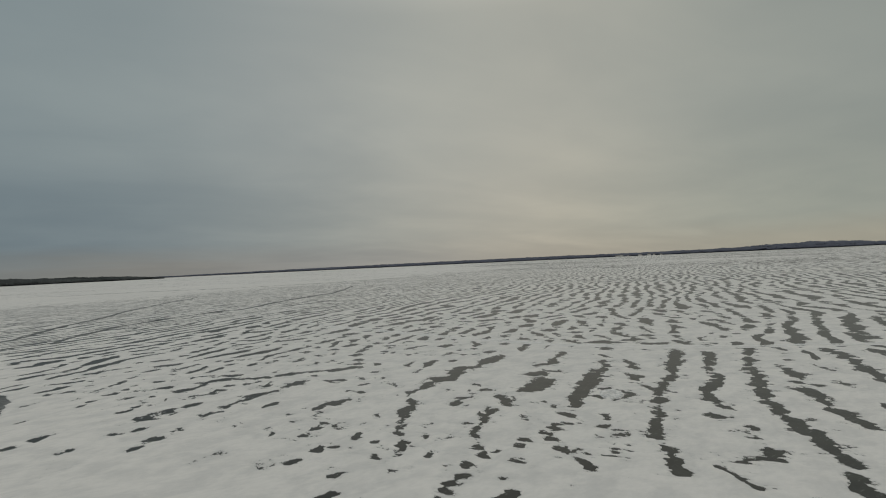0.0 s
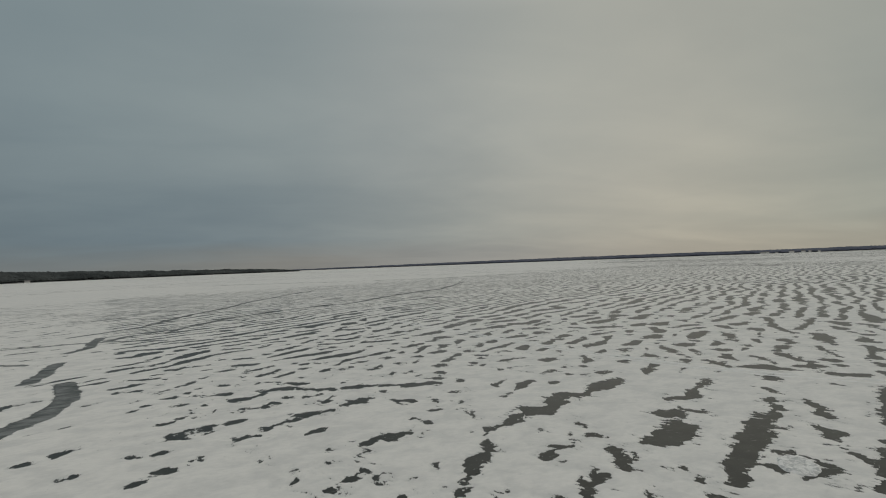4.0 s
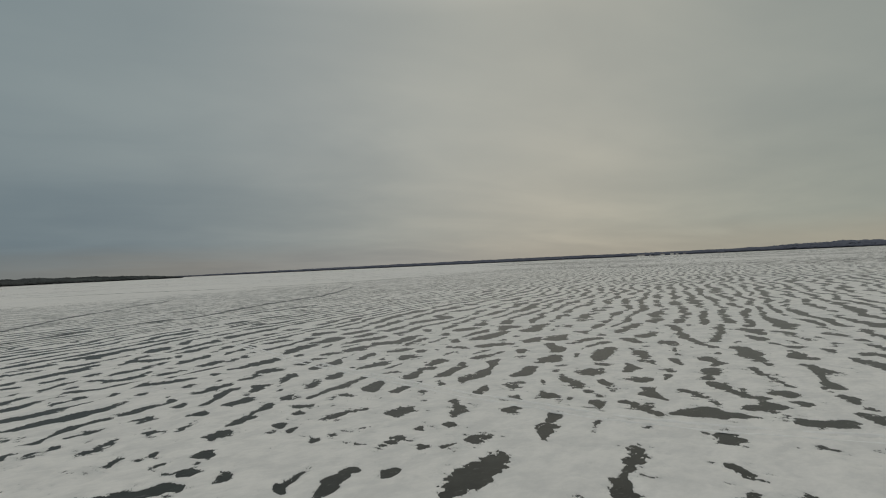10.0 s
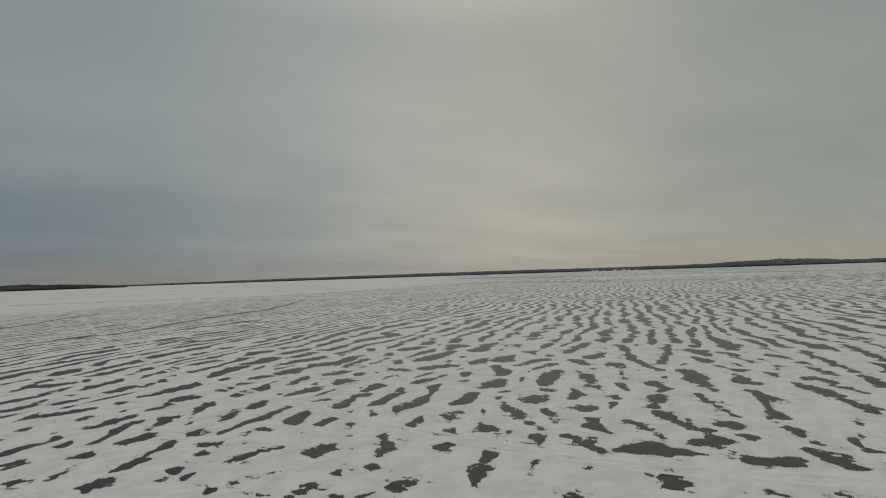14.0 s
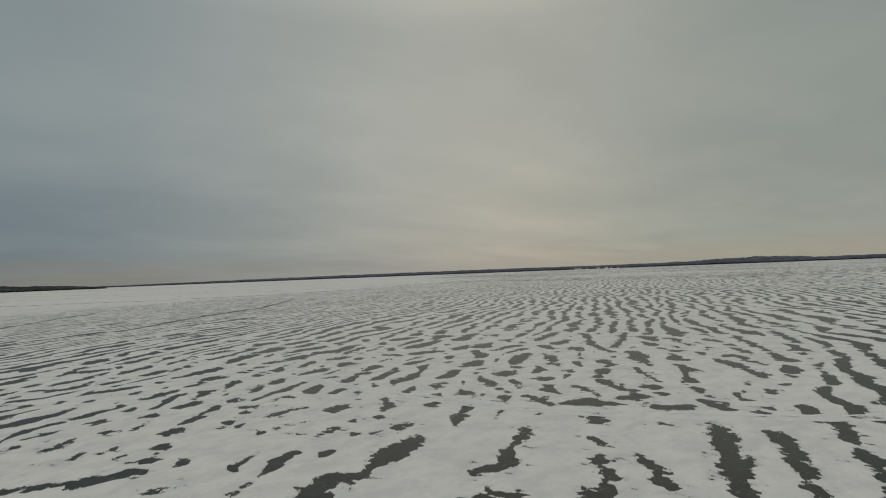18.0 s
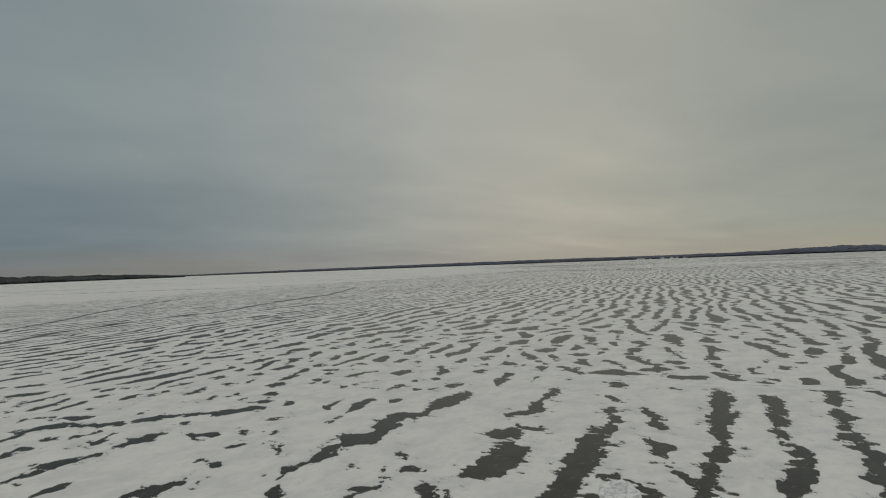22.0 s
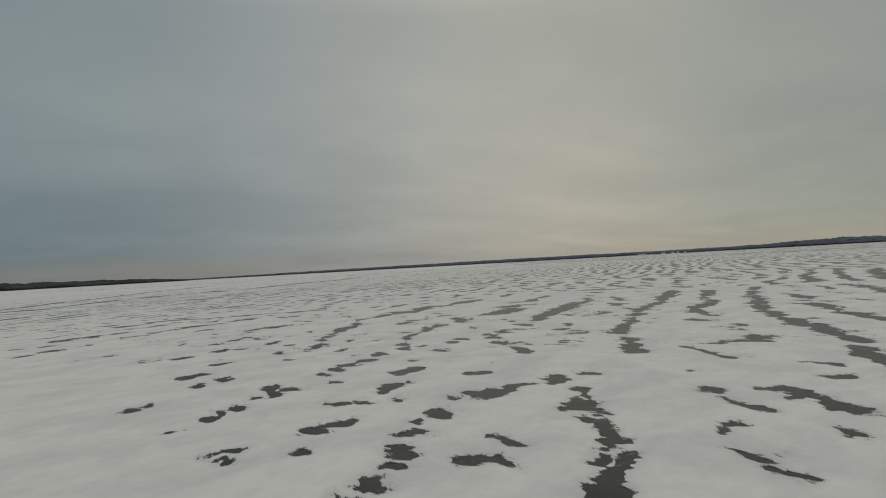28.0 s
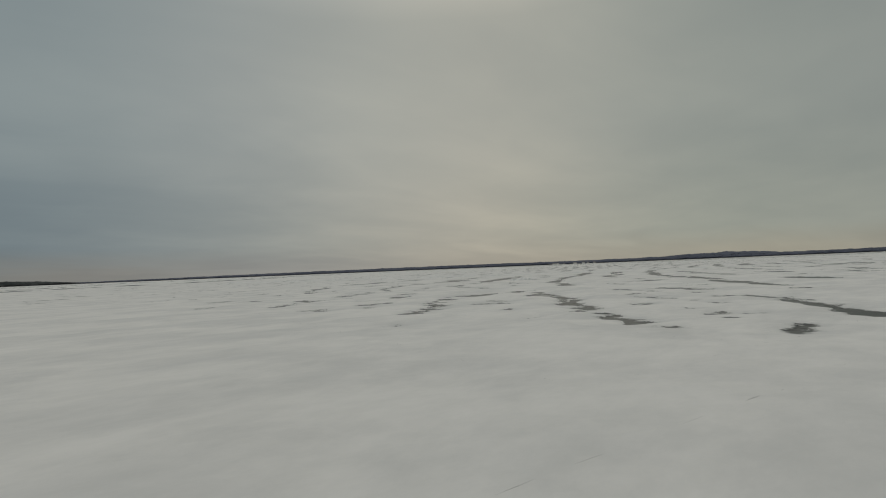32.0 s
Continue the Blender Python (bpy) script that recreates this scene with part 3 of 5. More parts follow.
lead((-6.02, 43.96, 0.50), (-5.60, 44.33, 0.39))
lead((-5.26, 45.15, 0.42), (-4.96, 45.37, 0.42))
lead((-4.67, 46.18, 0.07), (-4.72, 46.33, 0.10), (-4.77, 46.48, 0.07))
lead((-6.74, 48.99, 0.62), (-6.07, 48.88, 0.62))
lead((-4.43, 48.13, 0.55), (-4.06, 48.55, 0.44))
lead((-7.54, 51.65, 0.54), (-7.37, 51.84, 0.55))
lead((-6.98, 52.67, 0.50), (-6.63, 52.53, 0.35))
lead((-8.88, 49.35, 0.29), (-8.33, 49.95, 0.37))
lead((-9.71, 47.65, 0.11), (-8.98, 48.78, 0.12))
lead((-12.68, 55.10, 0.54), (-10.79, 55.28, 0.54))
lead((-6.29, 54.19, 0.40), (-5.97, 54.62, 0.41))
lead((-4.33, 54.55, 0.69), (-3.96, 54.37, 0.53))
lead((-3.00, 53.65, 0.19), (-3.05, 53.89, 0.26), (-3.11, 54.12, 0.19))
lead((-6.09, 38.12, 0.19), (-4.87, 38.13, 0.09), (-4.11, 38.20, 0.13))
lead((-4.71, 63.73, 1.04), (-3.07, 63.91, 1.05))
lead((14.04, 43.34, 0.36), (14.10, 43.62, 0.47), (14.16, 43.91, 0.36))
lead((13.81, 40.93, 0.34), (14.00, 40.67, 0.25))
lead((12.56, 43.00, 0.24), (12.62, 43.38, 0.32), (12.69, 43.75, 0.24))
lead((-13.88, 60.15, 0.45), (-12.60, 60.14, 0.62), (-11.48, 60.19, 0.45))
lead((-10.49, 59.63, 0.06), (-9.09, 58.55, 0.08))
lead((-8.01, 55.80, 0.52), (-7.56, 56.35, 0.48), (-7.37, 57.02, 0.53))
lead((-1.13, 54.05, 0.36), (-1.22, 54.26, 0.48), (-1.32, 54.47, 0.36))
lead((-0.38, 54.23, 0.39), (0.46, 53.89, 0.39))
lead((1.35, 53.28, 0.22), (2.21, 52.72, 0.56), (2.89, 52.45, 0.36))
lead((-9.55, 53.44, 0.34), (-8.92, 54.44, 0.34))
lead((-2.27, 48.53, 0.22), (-2.33, 48.63, 0.29), (-2.38, 48.73, 0.21))
lead((-1.82, 49.19, 0.34), (-1.44, 48.85, 0.75), (-0.75, 49.35, 0.60), (-0.17, 50.17, 0.30))
lead((3.89, 46.28, 0.15), (4.12, 46.34, 0.23))
lead((1.83, 48.17, 0.39), (2.08, 48.13, 0.31))
lead((-5.15, 67.89, 1.15), (-4.00, 67.65, 0.93))
lead((-2.12, 60.75, 0.91), (-1.63, 61.23, 0.87), (-0.86, 62.41, 0.54))
lead((-11.55, 64.17, 0.60), (-10.69, 64.46, 0.84), (-10.08, 65.25, 0.57))
lead((-8.98, 65.18, 0.58), (-7.79, 65.37, 0.58))
lead((-2.87, 59.28, 0.60), (-2.45, 59.51, 0.35))
lead((-6.73, 58.56, 0.38), (-6.28, 59.21, 0.39))
lead((-4.49, 58.37, 0.42), (-4.57, 58.53, 0.54), (-4.65, 58.69, 0.42))
lead((-3.19, 57.48, 0.23), (-3.32, 57.76, 0.31), (-3.45, 58.04, 0.23))
lead((-1.32, 71.95, 0.87), (-0.27, 73.12, 1.12), (0.82, 74.48, 0.89))
lead((4.31, 70.64, 0.85), (4.89, 71.03, 0.90), (5.55, 71.34, 0.94))
lead((-13.94, 77.76, 0.94), (-14.11, 78.11, 1.19), (-14.28, 78.46, 0.94))
lead((-8.07, 75.84, 0.87), (-6.49, 75.99, 0.87))
lead((-3.77, 75.76, 0.62), (-2.84, 77.52, 0.64))
lead((-17.73, 85.48, 0.85), (-14.74, 86.47, 1.10), (-12.57, 87.58, 0.88))
lead((-7.47, 68.24, 0.67), (-7.01, 68.55, 0.68))
lead((-7.41, 88.13, 1.25), (-4.93, 87.99, 1.32), (-2.43, 88.94, 1.35))
lead((1.46, 76.76, 0.48), (2.28, 78.87, 0.64), (3.14, 79.65, 0.68))
lead((4.49, 79.09, 0.69), (6.47, 77.77, 1.09), (8.00, 77.84, 0.98), (9.21, 80.27, 0.70))
lead((9.05, 73.37, 0.92), (9.82, 73.90, 1.37), (11.85, 73.43, 1.06), (13.22, 74.24, 0.96))
lead((10.46, 78.04, 0.85), (12.32, 78.94, 0.87))
lead((-9.25, 79.62, 0.81), (-7.54, 79.73, 0.81), (-6.29, 81.35, 0.70))
lead((-1.34, 57.66, 0.73), (-0.67, 58.61, 0.87), (0.06, 59.78, 0.60))
lead((3.33, 48.01, 0.37), (3.61, 47.93, 0.45))
lead((14.61, 44.89, 0.56), (14.84, 44.92, 0.83), (15.12, 45.09, 0.42))
lead((14.42, 41.88, 0.14), (14.42, 42.04, 0.19), (14.42, 42.19, 0.14))
lead((49.18, 27.03, 0.35), (49.43, 27.11, 0.46), (49.68, 27.19, 0.35))
lead((6.73, 8.93, 0.05), (6.82, 8.82, 0.05), (6.99, 8.68, 0.06))
lead((6.97, 9.02, 0.07), (7.02, 9.01, 0.07))
lead((7.15, 9.10, 0.05), (7.18, 9.12, 0.05))
lead((7.23, 9.40, 0.05), (7.31, 9.18, 0.26), (7.43, 9.15, 0.14))
lead((7.59, 9.58, 0.11), (7.71, 9.56, 0.25), (7.88, 9.72, 0.38), (7.92, 9.30, 0.05))
lead((8.22, 10.24, 0.10), (8.40, 10.13, 0.18), (8.47, 9.98, 0.10))
lead((8.59, 10.82, 0.17), (8.69, 10.57, 0.56), (8.81, 10.56, 0.26))
lead((8.63, 11.15, 0.06), (8.95, 10.78, 0.06))
lead((9.10, 11.56, 0.17), (9.31, 11.57, 0.40), (9.49, 11.44, 0.28))
lead((9.76, 11.99, 0.14), (9.79, 12.10, 0.20), (9.83, 12.20, 0.14))
lead((10.30, 12.65, 0.49), (10.34, 12.50, 0.51), (10.36, 12.06, 0.06))
lead((11.05, 13.42, 0.22), (11.09, 13.54, 0.29), (11.14, 13.65, 0.22))
lead((11.77, 13.64, 0.43), (11.99, 13.26, 0.76), (12.49, 13.36, 0.73), (12.85, 13.34, 0.46), (13.26, 13.70, 0.31), (13.64, 13.49, 0.21))
lead((9.68, 9.52, 0.22), (9.78, 9.48, 0.25), (10.02, 9.38, 0.25), (10.20, 9.18, 0.17), (10.30, 8.90, 0.05))
lead((8.90, 7.57, 0.08), (8.93, 7.63, 0.12), (8.96, 7.69, 0.08))
lead((7.30, 13.03, 0.32), (7.44, 12.95, 0.64), (7.73, 13.18, 0.32), (8.00, 13.19, 0.31), (8.30, 13.11, 0.38))
lead((8.05, 14.98, 0.13), (8.33, 14.71, 0.40), (8.59, 14.68, 0.17))
lead((8.80, 14.83, 0.16), (8.96, 14.56, 0.37), (9.06, 14.35, 0.13))
lead((5.26, 15.21, 0.26), (5.25, 15.34, 0.35), (5.24, 15.47, 0.26))
lead((5.57, 15.63, 0.05), (5.56, 15.80, 0.06), (5.55, 15.98, 0.05))
lead((6.03, 15.78, 0.21), (6.03, 15.94, 0.29), (6.03, 16.10, 0.21))
lead((4.51, 14.91, 0.22), (4.61, 14.89, 0.15), (4.75, 14.88, 0.23))
lead((6.36, 16.72, 0.15), (6.47, 16.83, 0.15))
lead((6.85, 16.76, 0.14), (6.87, 17.33, 0.20), (6.89, 17.91, 0.14))
lead((7.46, 17.36, 0.43), (7.61, 17.13, 0.13))
lead((3.71, 17.69, 0.11), (3.68, 17.87, 0.16), (3.65, 18.06, 0.11))
lead((3.15, 17.56, 0.18), (3.37, 17.51, 0.13))
lead((4.86, 19.63, 0.21), (4.84, 19.91, 0.28), (4.81, 20.19, 0.21))
lead((5.59, 20.09, 0.33), (5.59, 20.24, 0.43), (5.58, 20.39, 0.33))
lead((5.51, 12.53, 0.05), (5.51, 12.57, 0.05), (5.50, 12.61, 0.05))
lead((5.68, 12.66, 0.14), (5.89, 12.52, 0.18))
lead((5.62, 12.18, 0.05), (5.69, 12.02, 0.05))
lead((7.03, 11.78, 0.05), (7.11, 11.66, 0.08))
lead((9.62, 15.29, 0.08), (9.66, 15.18, 0.13))
lead((9.81, 15.19, 0.30), (10.09, 15.68, 0.74), (10.30, 15.79, 0.54))
lead((9.86, 14.41, 0.06), (9.87, 14.13, 0.05))
lead((10.88, 17.58, 0.46), (11.08, 17.50, 0.81), (11.58, 17.64, 0.87))
lead((12.13, 19.20, 0.39), (12.29, 19.06, 0.38))
lead((10.77, 15.88, 0.14), (10.91, 15.68, 0.14))
lead((9.07, 19.55, 0.29), (9.41, 19.16, 0.41))
lead((9.71, 19.84, 0.45), (10.28, 20.12, 0.46), (10.60, 20.29, 0.61))
lead((11.30, 21.10, 0.51), (11.36, 21.32, 0.66), (11.42, 21.53, 0.51))
lead((8.64, 17.39, 0.17), (8.81, 17.23, 0.17))
lead((8.61, 18.89, 0.14), (8.86, 18.58, 0.13))
lead((14.44, 13.24, 0.64), (14.60, 13.44, 0.82), (14.75, 13.65, 0.64))
lead((15.56, 13.64, 0.23), (15.89, 13.55, 0.44))
lead((14.17, 12.21, 0.46), (14.21, 12.00, 0.35), (13.84, 11.32, 0.07))
lead((13.65, 11.59, 0.21), (13.54, 11.05, 0.64), (13.86, 10.92, 0.19))
lead((13.06, 10.97, 0.19), (13.32, 10.79, 0.35), (13.47, 10.10, 0.06))
lead((12.85, 10.26, 0.06), (12.88, 9.96, 0.36), (13.03, 9.92, 0.43))
lead((12.53, 9.25, 0.25), (12.79, 9.55, 0.34), (13.05, 9.84, 0.25))
lead((12.30, 8.87, 0.29), (12.46, 9.05, 0.39), (12.62, 9.22, 0.29))
lead((12.01, 8.73, 0.10), (12.06, 8.78, 0.14), (12.10, 8.84, 0.10))
lead((11.92, 8.15, 0.27), (12.04, 8.28, 0.35), (12.16, 8.41, 0.27))
lead((11.61, 8.31, 0.12), (11.72, 8.44, 0.17), (11.83, 8.56, 0.12))
lead((11.56, 7.82, 0.25), (11.66, 7.94, 0.33), (11.77, 8.05, 0.25))
lead((11.27, 7.74, 0.16), (11.32, 7.64, 0.30), (11.31, 7.49, 0.06))
lead((10.81, 7.66, 0.05), (10.79, 7.44, 0.36), (10.88, 7.28, 0.39), (10.92, 7.24, 0.07))
lead((10.55, 7.44, 0.05), (10.55, 7.26, 0.07))
lead((10.65, 6.85, 0.05), (10.65, 6.68, 0.08), (10.70, 6.55, 0.05))
lead((10.52, 6.65, 0.05), (10.60, 6.52, 0.05), (10.61, 6.42, 0.05))
lead((10.40, 6.36, 0.05), (10.41, 6.38, 0.05), (10.43, 6.39, 0.05))
lead((9.95, 6.50, 0.05), (10.05, 6.46, 0.15), (10.13, 6.39, 0.19), (10.24, 6.39, 0.08))
lead((9.95, 6.30, 0.05), (10.01, 6.21, 0.13), (10.04, 6.14, 0.06))
lead((9.95, 6.06, 0.05), (9.97, 5.94, 0.05))
lead((9.67, 6.03, 0.05), (9.77, 5.95, 0.06), (9.91, 5.86, 0.06), (9.93, 5.74, 0.05))
lead((9.42, 5.89, 0.05), (9.52, 5.85, 0.07), (9.60, 5.76, 0.05))
lead((9.29, 5.96, 0.05), (9.30, 5.94, 0.05))
lead((13.81, 7.45, 0.06), (13.84, 7.27, 0.13), (13.94, 7.09, 0.20), (13.93, 6.89, 0.07))
lead((14.29, 6.93, 0.06), (14.41, 6.84, 0.06))
lead((13.73, 6.54, 0.08), (13.79, 6.42, 0.07), (13.81, 6.24, 0.05))
lead((16.73, 10.33, 0.35), (16.87, 10.23, 0.54), (16.92, 10.05, 0.17))
lead((16.59, 9.82, 0.06), (16.30, 9.28, 0.07), (16.35, 8.90, 0.18), (16.38, 8.42, 0.08))
lead((14.69, 8.26, 0.13), (14.75, 8.22, 0.13))
lead((14.92, 8.40, 0.05), (15.10, 8.28, 0.05))
lead((11.43, 5.76, 0.05), (11.53, 5.74, 0.05), (11.76, 5.75, 0.05))
lead((11.28, 4.45, 0.05), (11.30, 4.35, 0.05))
lead((13.25, 5.28, 0.05), (13.29, 5.23, 0.05))
lead((17.99, 9.66, 0.30), (18.12, 9.46, 0.29))
lead((18.46, 9.29, 0.44), (18.32, 8.86, 0.36), (18.18, 8.38, 0.23))
lead((17.81, 8.70, 0.09), (17.88, 8.74, 0.14), (17.95, 8.78, 0.09))
lead((17.35, 7.79, 0.08), (17.92, 7.84, 0.68), (17.84, 7.51, 0.62))
lead((16.45, 7.19, 0.08), (16.44, 6.96, 0.26), (16.35, 6.74, 0.34))
lead((20.32, 16.28, 0.50), (19.56, 15.34, 0.71), (19.26, 15.05, 0.72))
lead((42.42, 15.74, 1.21), (41.95, 15.15, 1.16), (41.74, 14.88, 1.14))
lead((25.18, 11.10, 0.47), (24.49, 10.33, 0.80), (23.88, 9.55, 0.67), (23.30, 8.85, 0.59))
lead((21.37, 14.75, 0.13), (21.27, 14.05, 0.17), (20.95, 13.12, 0.45), (20.84, 12.53, 0.45))
lead((21.79, 10.62, 0.14), (22.08, 9.99, 0.23))
lead((16.65, 19.76, 0.25), (16.46, 18.41, 0.34), (16.27, 17.57, 0.37))
lead((13.06, 22.32, 0.32), (12.92, 21.99, 0.30), (12.77, 21.65, 0.28))
lead((7.87, 24.61, 0.16), (7.87, 24.82, 0.22), (7.87, 25.03, 0.16))
lead((10.39, 23.50, 0.15), (10.42, 23.64, 0.21), (10.44, 23.77, 0.15))
lead((13.71, 20.33, 0.22), (13.77, 20.15, 0.16))
lead((5.32, 23.92, 0.35), (5.45, 23.80, 0.27))
lead((7.95, 22.72, 0.26), (8.10, 22.65, 0.25))
lead((4.25, 21.69, 0.50), (4.77, 21.83, 0.51))
lead((10.49, 10.46, 0.08), (10.65, 10.17, 0.22), (10.81, 9.78, 0.05))
lead((12.94, 15.79, 0.34), (13.43, 15.64, 0.48))
lead((14.21, 16.83, 0.18), (14.27, 16.92, 0.24), (14.32, 17.02, 0.18))
lead((14.99, 5.37, 0.12), (15.18, 5.24, 0.22))
lead((15.52, 5.02, 0.11), (15.03, 4.38, 0.11), (14.70, 3.85, 0.11), (14.35, 3.24, 0.11))
lead((19.09, 5.28, 0.31), (19.22, 5.03, 0.22))
lead((24.56, 10.81, 0.27), (23.49, 9.71, 0.46), (22.89, 8.85, 0.54), (22.26, 7.84, 0.46), (21.54, 7.04, 0.51), (20.72, 6.42, 0.35), (20.45, 5.81, 0.20))
lead((18.29, 11.90, 0.27), (18.39, 11.82, 0.20))
lead((20.43, 9.26, 0.37), (20.63, 9.17, 0.38))
lead((28.06, 8.93, 1.05), (27.32, 7.54, 1.44), (26.99, 7.08, 1.41))
lead((8.13, 2.84, 0.05), (8.23, 2.74, 0.07), (8.29, 2.62, 0.06))
lead((9.61, 1.69, 0.05), (9.68, 1.57, 0.05), (9.72, 1.52, 0.05))
lead((9.44, 1.48, 0.05), (9.10, 1.33, 0.05))
lead((8.89, 1.27, 0.05), (8.66, 1.19, 0.05))
lead((9.98, 2.67, 0.05), (10.03, 2.69, 0.05), (10.08, 2.71, 0.05))
lead((10.82, 3.37, 0.05), (10.86, 3.39, 0.05), (10.90, 3.41, 0.05))
lead((10.78, 2.79, 0.06), (10.80, 2.71, 0.06))
lead((14.21, 3.66, 0.12), (13.87, 3.24, 0.30), (13.56, 2.81, 0.35), (13.22, 2.40, 0.29), (12.68, 1.98, 0.17), (11.98, 1.57, 0.37), (11.78, 1.22, 0.70), (11.77, 1.16, 0.80))
lead((9.32, 5.51, 0.05), (9.37, 5.15, 0.23), (9.30, 4.70, 0.17), (8.82, 4.41, 0.09), (8.69, 4.14, 0.21), (8.62, 3.86, 0.10), (8.35, 3.73, 0.11), (8.32, 3.63, 0.24))
lead((7.71, 5.68, 0.05), (7.83, 5.62, 0.08), (8.00, 5.64, 0.05))
lead((5.29, 6.88, 0.05), (5.37, 6.86, 0.05))
lead((10.39, 3.21, 0.06), (10.45, 3.15, 0.06))
lead((12.79, 4.66, 0.14), (12.81, 4.51, 0.26), (12.62, 4.27, 0.06))
lead((14.29, 67.39, 1.08), (14.85, 67.98, 1.20), (16.12, 69.26, 0.78), (16.36, 69.46, 0.56))
lead((20.53, 66.53, 0.18), (21.12, 68.31, 0.61), (21.89, 69.89, 0.86), (22.23, 70.26, 0.60))
lead((22.19, 63.99, 0.73), (22.83, 64.85, 0.84), (23.57, 65.92, 0.57))
lead((24.41, 66.00, 0.96), (25.00, 66.68, 1.10), (25.83, 67.63, 1.12), (26.34, 67.37, 0.64))
lead((17.39, 70.68, 0.53), (18.20, 70.80, 0.89), (19.01, 72.29, 0.69), (19.87, 73.39, 1.38), (20.85, 73.21, 1.31), (21.30, 73.22, 0.85))
lead((16.88, 76.55, 0.91), (17.81, 76.89, 1.16), (19.13, 77.48, 1.65), (20.21, 78.05, 1.60), (21.06, 79.21, 1.49), (21.38, 79.86, 0.73))
lead((10.04, 69.52, 0.29), (9.98, 69.79, 0.38), (9.92, 70.07, 0.29))
lead((13.38, 70.25, 0.40), (13.33, 70.61, 0.52), (13.28, 70.97, 0.40))
lead((14.21, 80.40, 1.14), (14.89, 80.98, 1.56), (15.61, 81.82, 1.27))
lead((3.81, 82.13, 0.68), (4.45, 82.98, 0.69))
lead((0.91, 81.27, 1.28), (1.54, 81.99, 1.03))
lead((11.56, 83.21, 0.74), (12.50, 84.83, 1.46), (13.63, 85.52, 1.39), (14.27, 87.00, 0.84))
lead((16.41, 80.61, 0.40), (17.27, 82.28, 0.58))
lead((18.39, 82.75, 0.81), (18.38, 83.10, 1.03), (18.37, 83.45, 0.80))
lead((7.36, 88.46, 1.60), (8.65, 88.02, 1.76), (9.77, 88.27, 1.07))
lead((11.31, 88.40, 0.72), (11.24, 88.94, 0.92), (11.17, 89.47, 0.72))
lead((5.69, 87.15, 0.47), (6.59, 90.33, 0.61), (7.67, 92.22, 1.05))
lead((7.87, 95.80, 2.23), (8.57, 97.16, 2.68), (9.05, 98.28, 1.31))
lead((22.87, 81.99, 0.56), (23.66, 83.74, 1.81), (25.06, 85.43, 2.07), (26.27, 86.51, 2.05))
lead((27.52, 88.11, 2.02), (28.42, 88.50, 2.32), (29.91, 90.14, 2.68), (30.59, 90.60, 1.92))
lead((26.68, 78.37, 1.29), (27.26, 78.52, 1.58), (27.73, 78.64, 1.04))
lead((29.30, 79.22, 1.76), (30.13, 79.57, 2.32), (31.60, 80.67, 1.27))
lead((29.08, 73.30, 1.20), (29.86, 74.10, 1.33), (31.23, 76.00, 0.41))
lead((28.11, 68.92, 0.93), (28.73, 68.95, 1.22), (29.88, 69.56, 1.20), (30.33, 69.65, 0.93))
lead((27.38, 69.56, 0.31), (27.36, 68.35, 0.13))
lead((29.35, 65.29, 0.64), (30.02, 65.22, 0.64))
lead((33.80, 81.72, 2.39), (35.28, 81.43, 2.64), (36.99, 82.10, 1.93), (38.92, 84.20, 1.45), (40.19, 84.93, 1.04))
lead((30.43, 84.97, 1.14), (32.08, 85.80, 1.68), (34.61, 86.13, 1.94), (36.11, 87.27, 1.01))
lead((32.07, 89.20, 1.01), (33.70, 89.90, 1.56), (35.60, 91.43, 1.44))
lead((28.10, 95.33, 1.11), (29.28, 97.11, 2.30), (30.40, 97.29, 2.54))
lead((21.64, 92.27, 1.42), (22.94, 93.06, 2.01), (23.73, 93.21, 1.74))
lead((33.20, 75.34, 1.26), (33.92, 75.40, 1.42), (35.25, 75.91, 1.11))
lead((35.77, 73.18, 0.61), (35.92, 73.64, 0.78), (36.08, 74.10, 0.60))
lead((32.45, 70.32, 0.64), (33.49, 71.12, 2.09), (34.00, 71.03, 1.14))
lead((36.20, 78.66, 0.82), (38.31, 80.49, 1.26), (39.98, 81.87, 1.14))
lead((42.71, 87.69, 1.03), (43.00, 88.47, 1.31), (43.30, 89.26, 1.03))
lead((43.13, 82.62, 1.02), (43.46, 83.40, 1.30), (43.78, 84.18, 1.02))
lead((41.80, 76.47, 1.11), (42.12, 77.20, 1.41), (42.44, 77.93, 1.11))
lead((39.74, 73.69, 0.96), (40.53, 72.68, 1.26), (40.86, 71.37, 0.63))
lead((46.69, 85.51, 2.32), (47.65, 85.61, 2.68), (49.40, 86.05, 1.80))
lead((44.32, 76.64, 1.33), (45.41, 77.08, 2.31), (46.85, 77.67, 2.05), (48.92, 78.62, 1.72), (50.91, 79.76, 1.24))
lead((43.21, 71.86, 1.96), (43.88, 72.10, 2.00), (45.07, 71.78, 2.00), (45.77, 71.48, 1.12))
lead((34.17, 66.18, 1.24), (34.75, 66.54, 1.45), (35.46, 67.30, 1.71))
lead((29.99, 62.22, 0.55), (30.53, 62.45, 0.95), (31.81, 63.92, 0.73), (32.82, 64.73, 1.09), (33.46, 64.71, 0.83))
lead((39.04, 66.43, 1.28), (39.70, 66.45, 1.07), (41.49, 66.95, 0.61), (42.80, 67.62, 0.29))
lead((42.69, 64.41, 0.59), (43.00, 64.23, 0.59))
lead((44.34, 66.16, 1.15), (44.66, 66.67, 1.46), (44.97, 67.18, 1.15))
lead((31.71, 58.55, 0.17), (31.88, 58.99, 0.23), (32.04, 59.43, 0.17))
lead((51.49, 66.81, 0.95), (52.35, 67.08, 1.00), (54.85, 68.21, 1.32), (56.21, 67.65, 1.17))
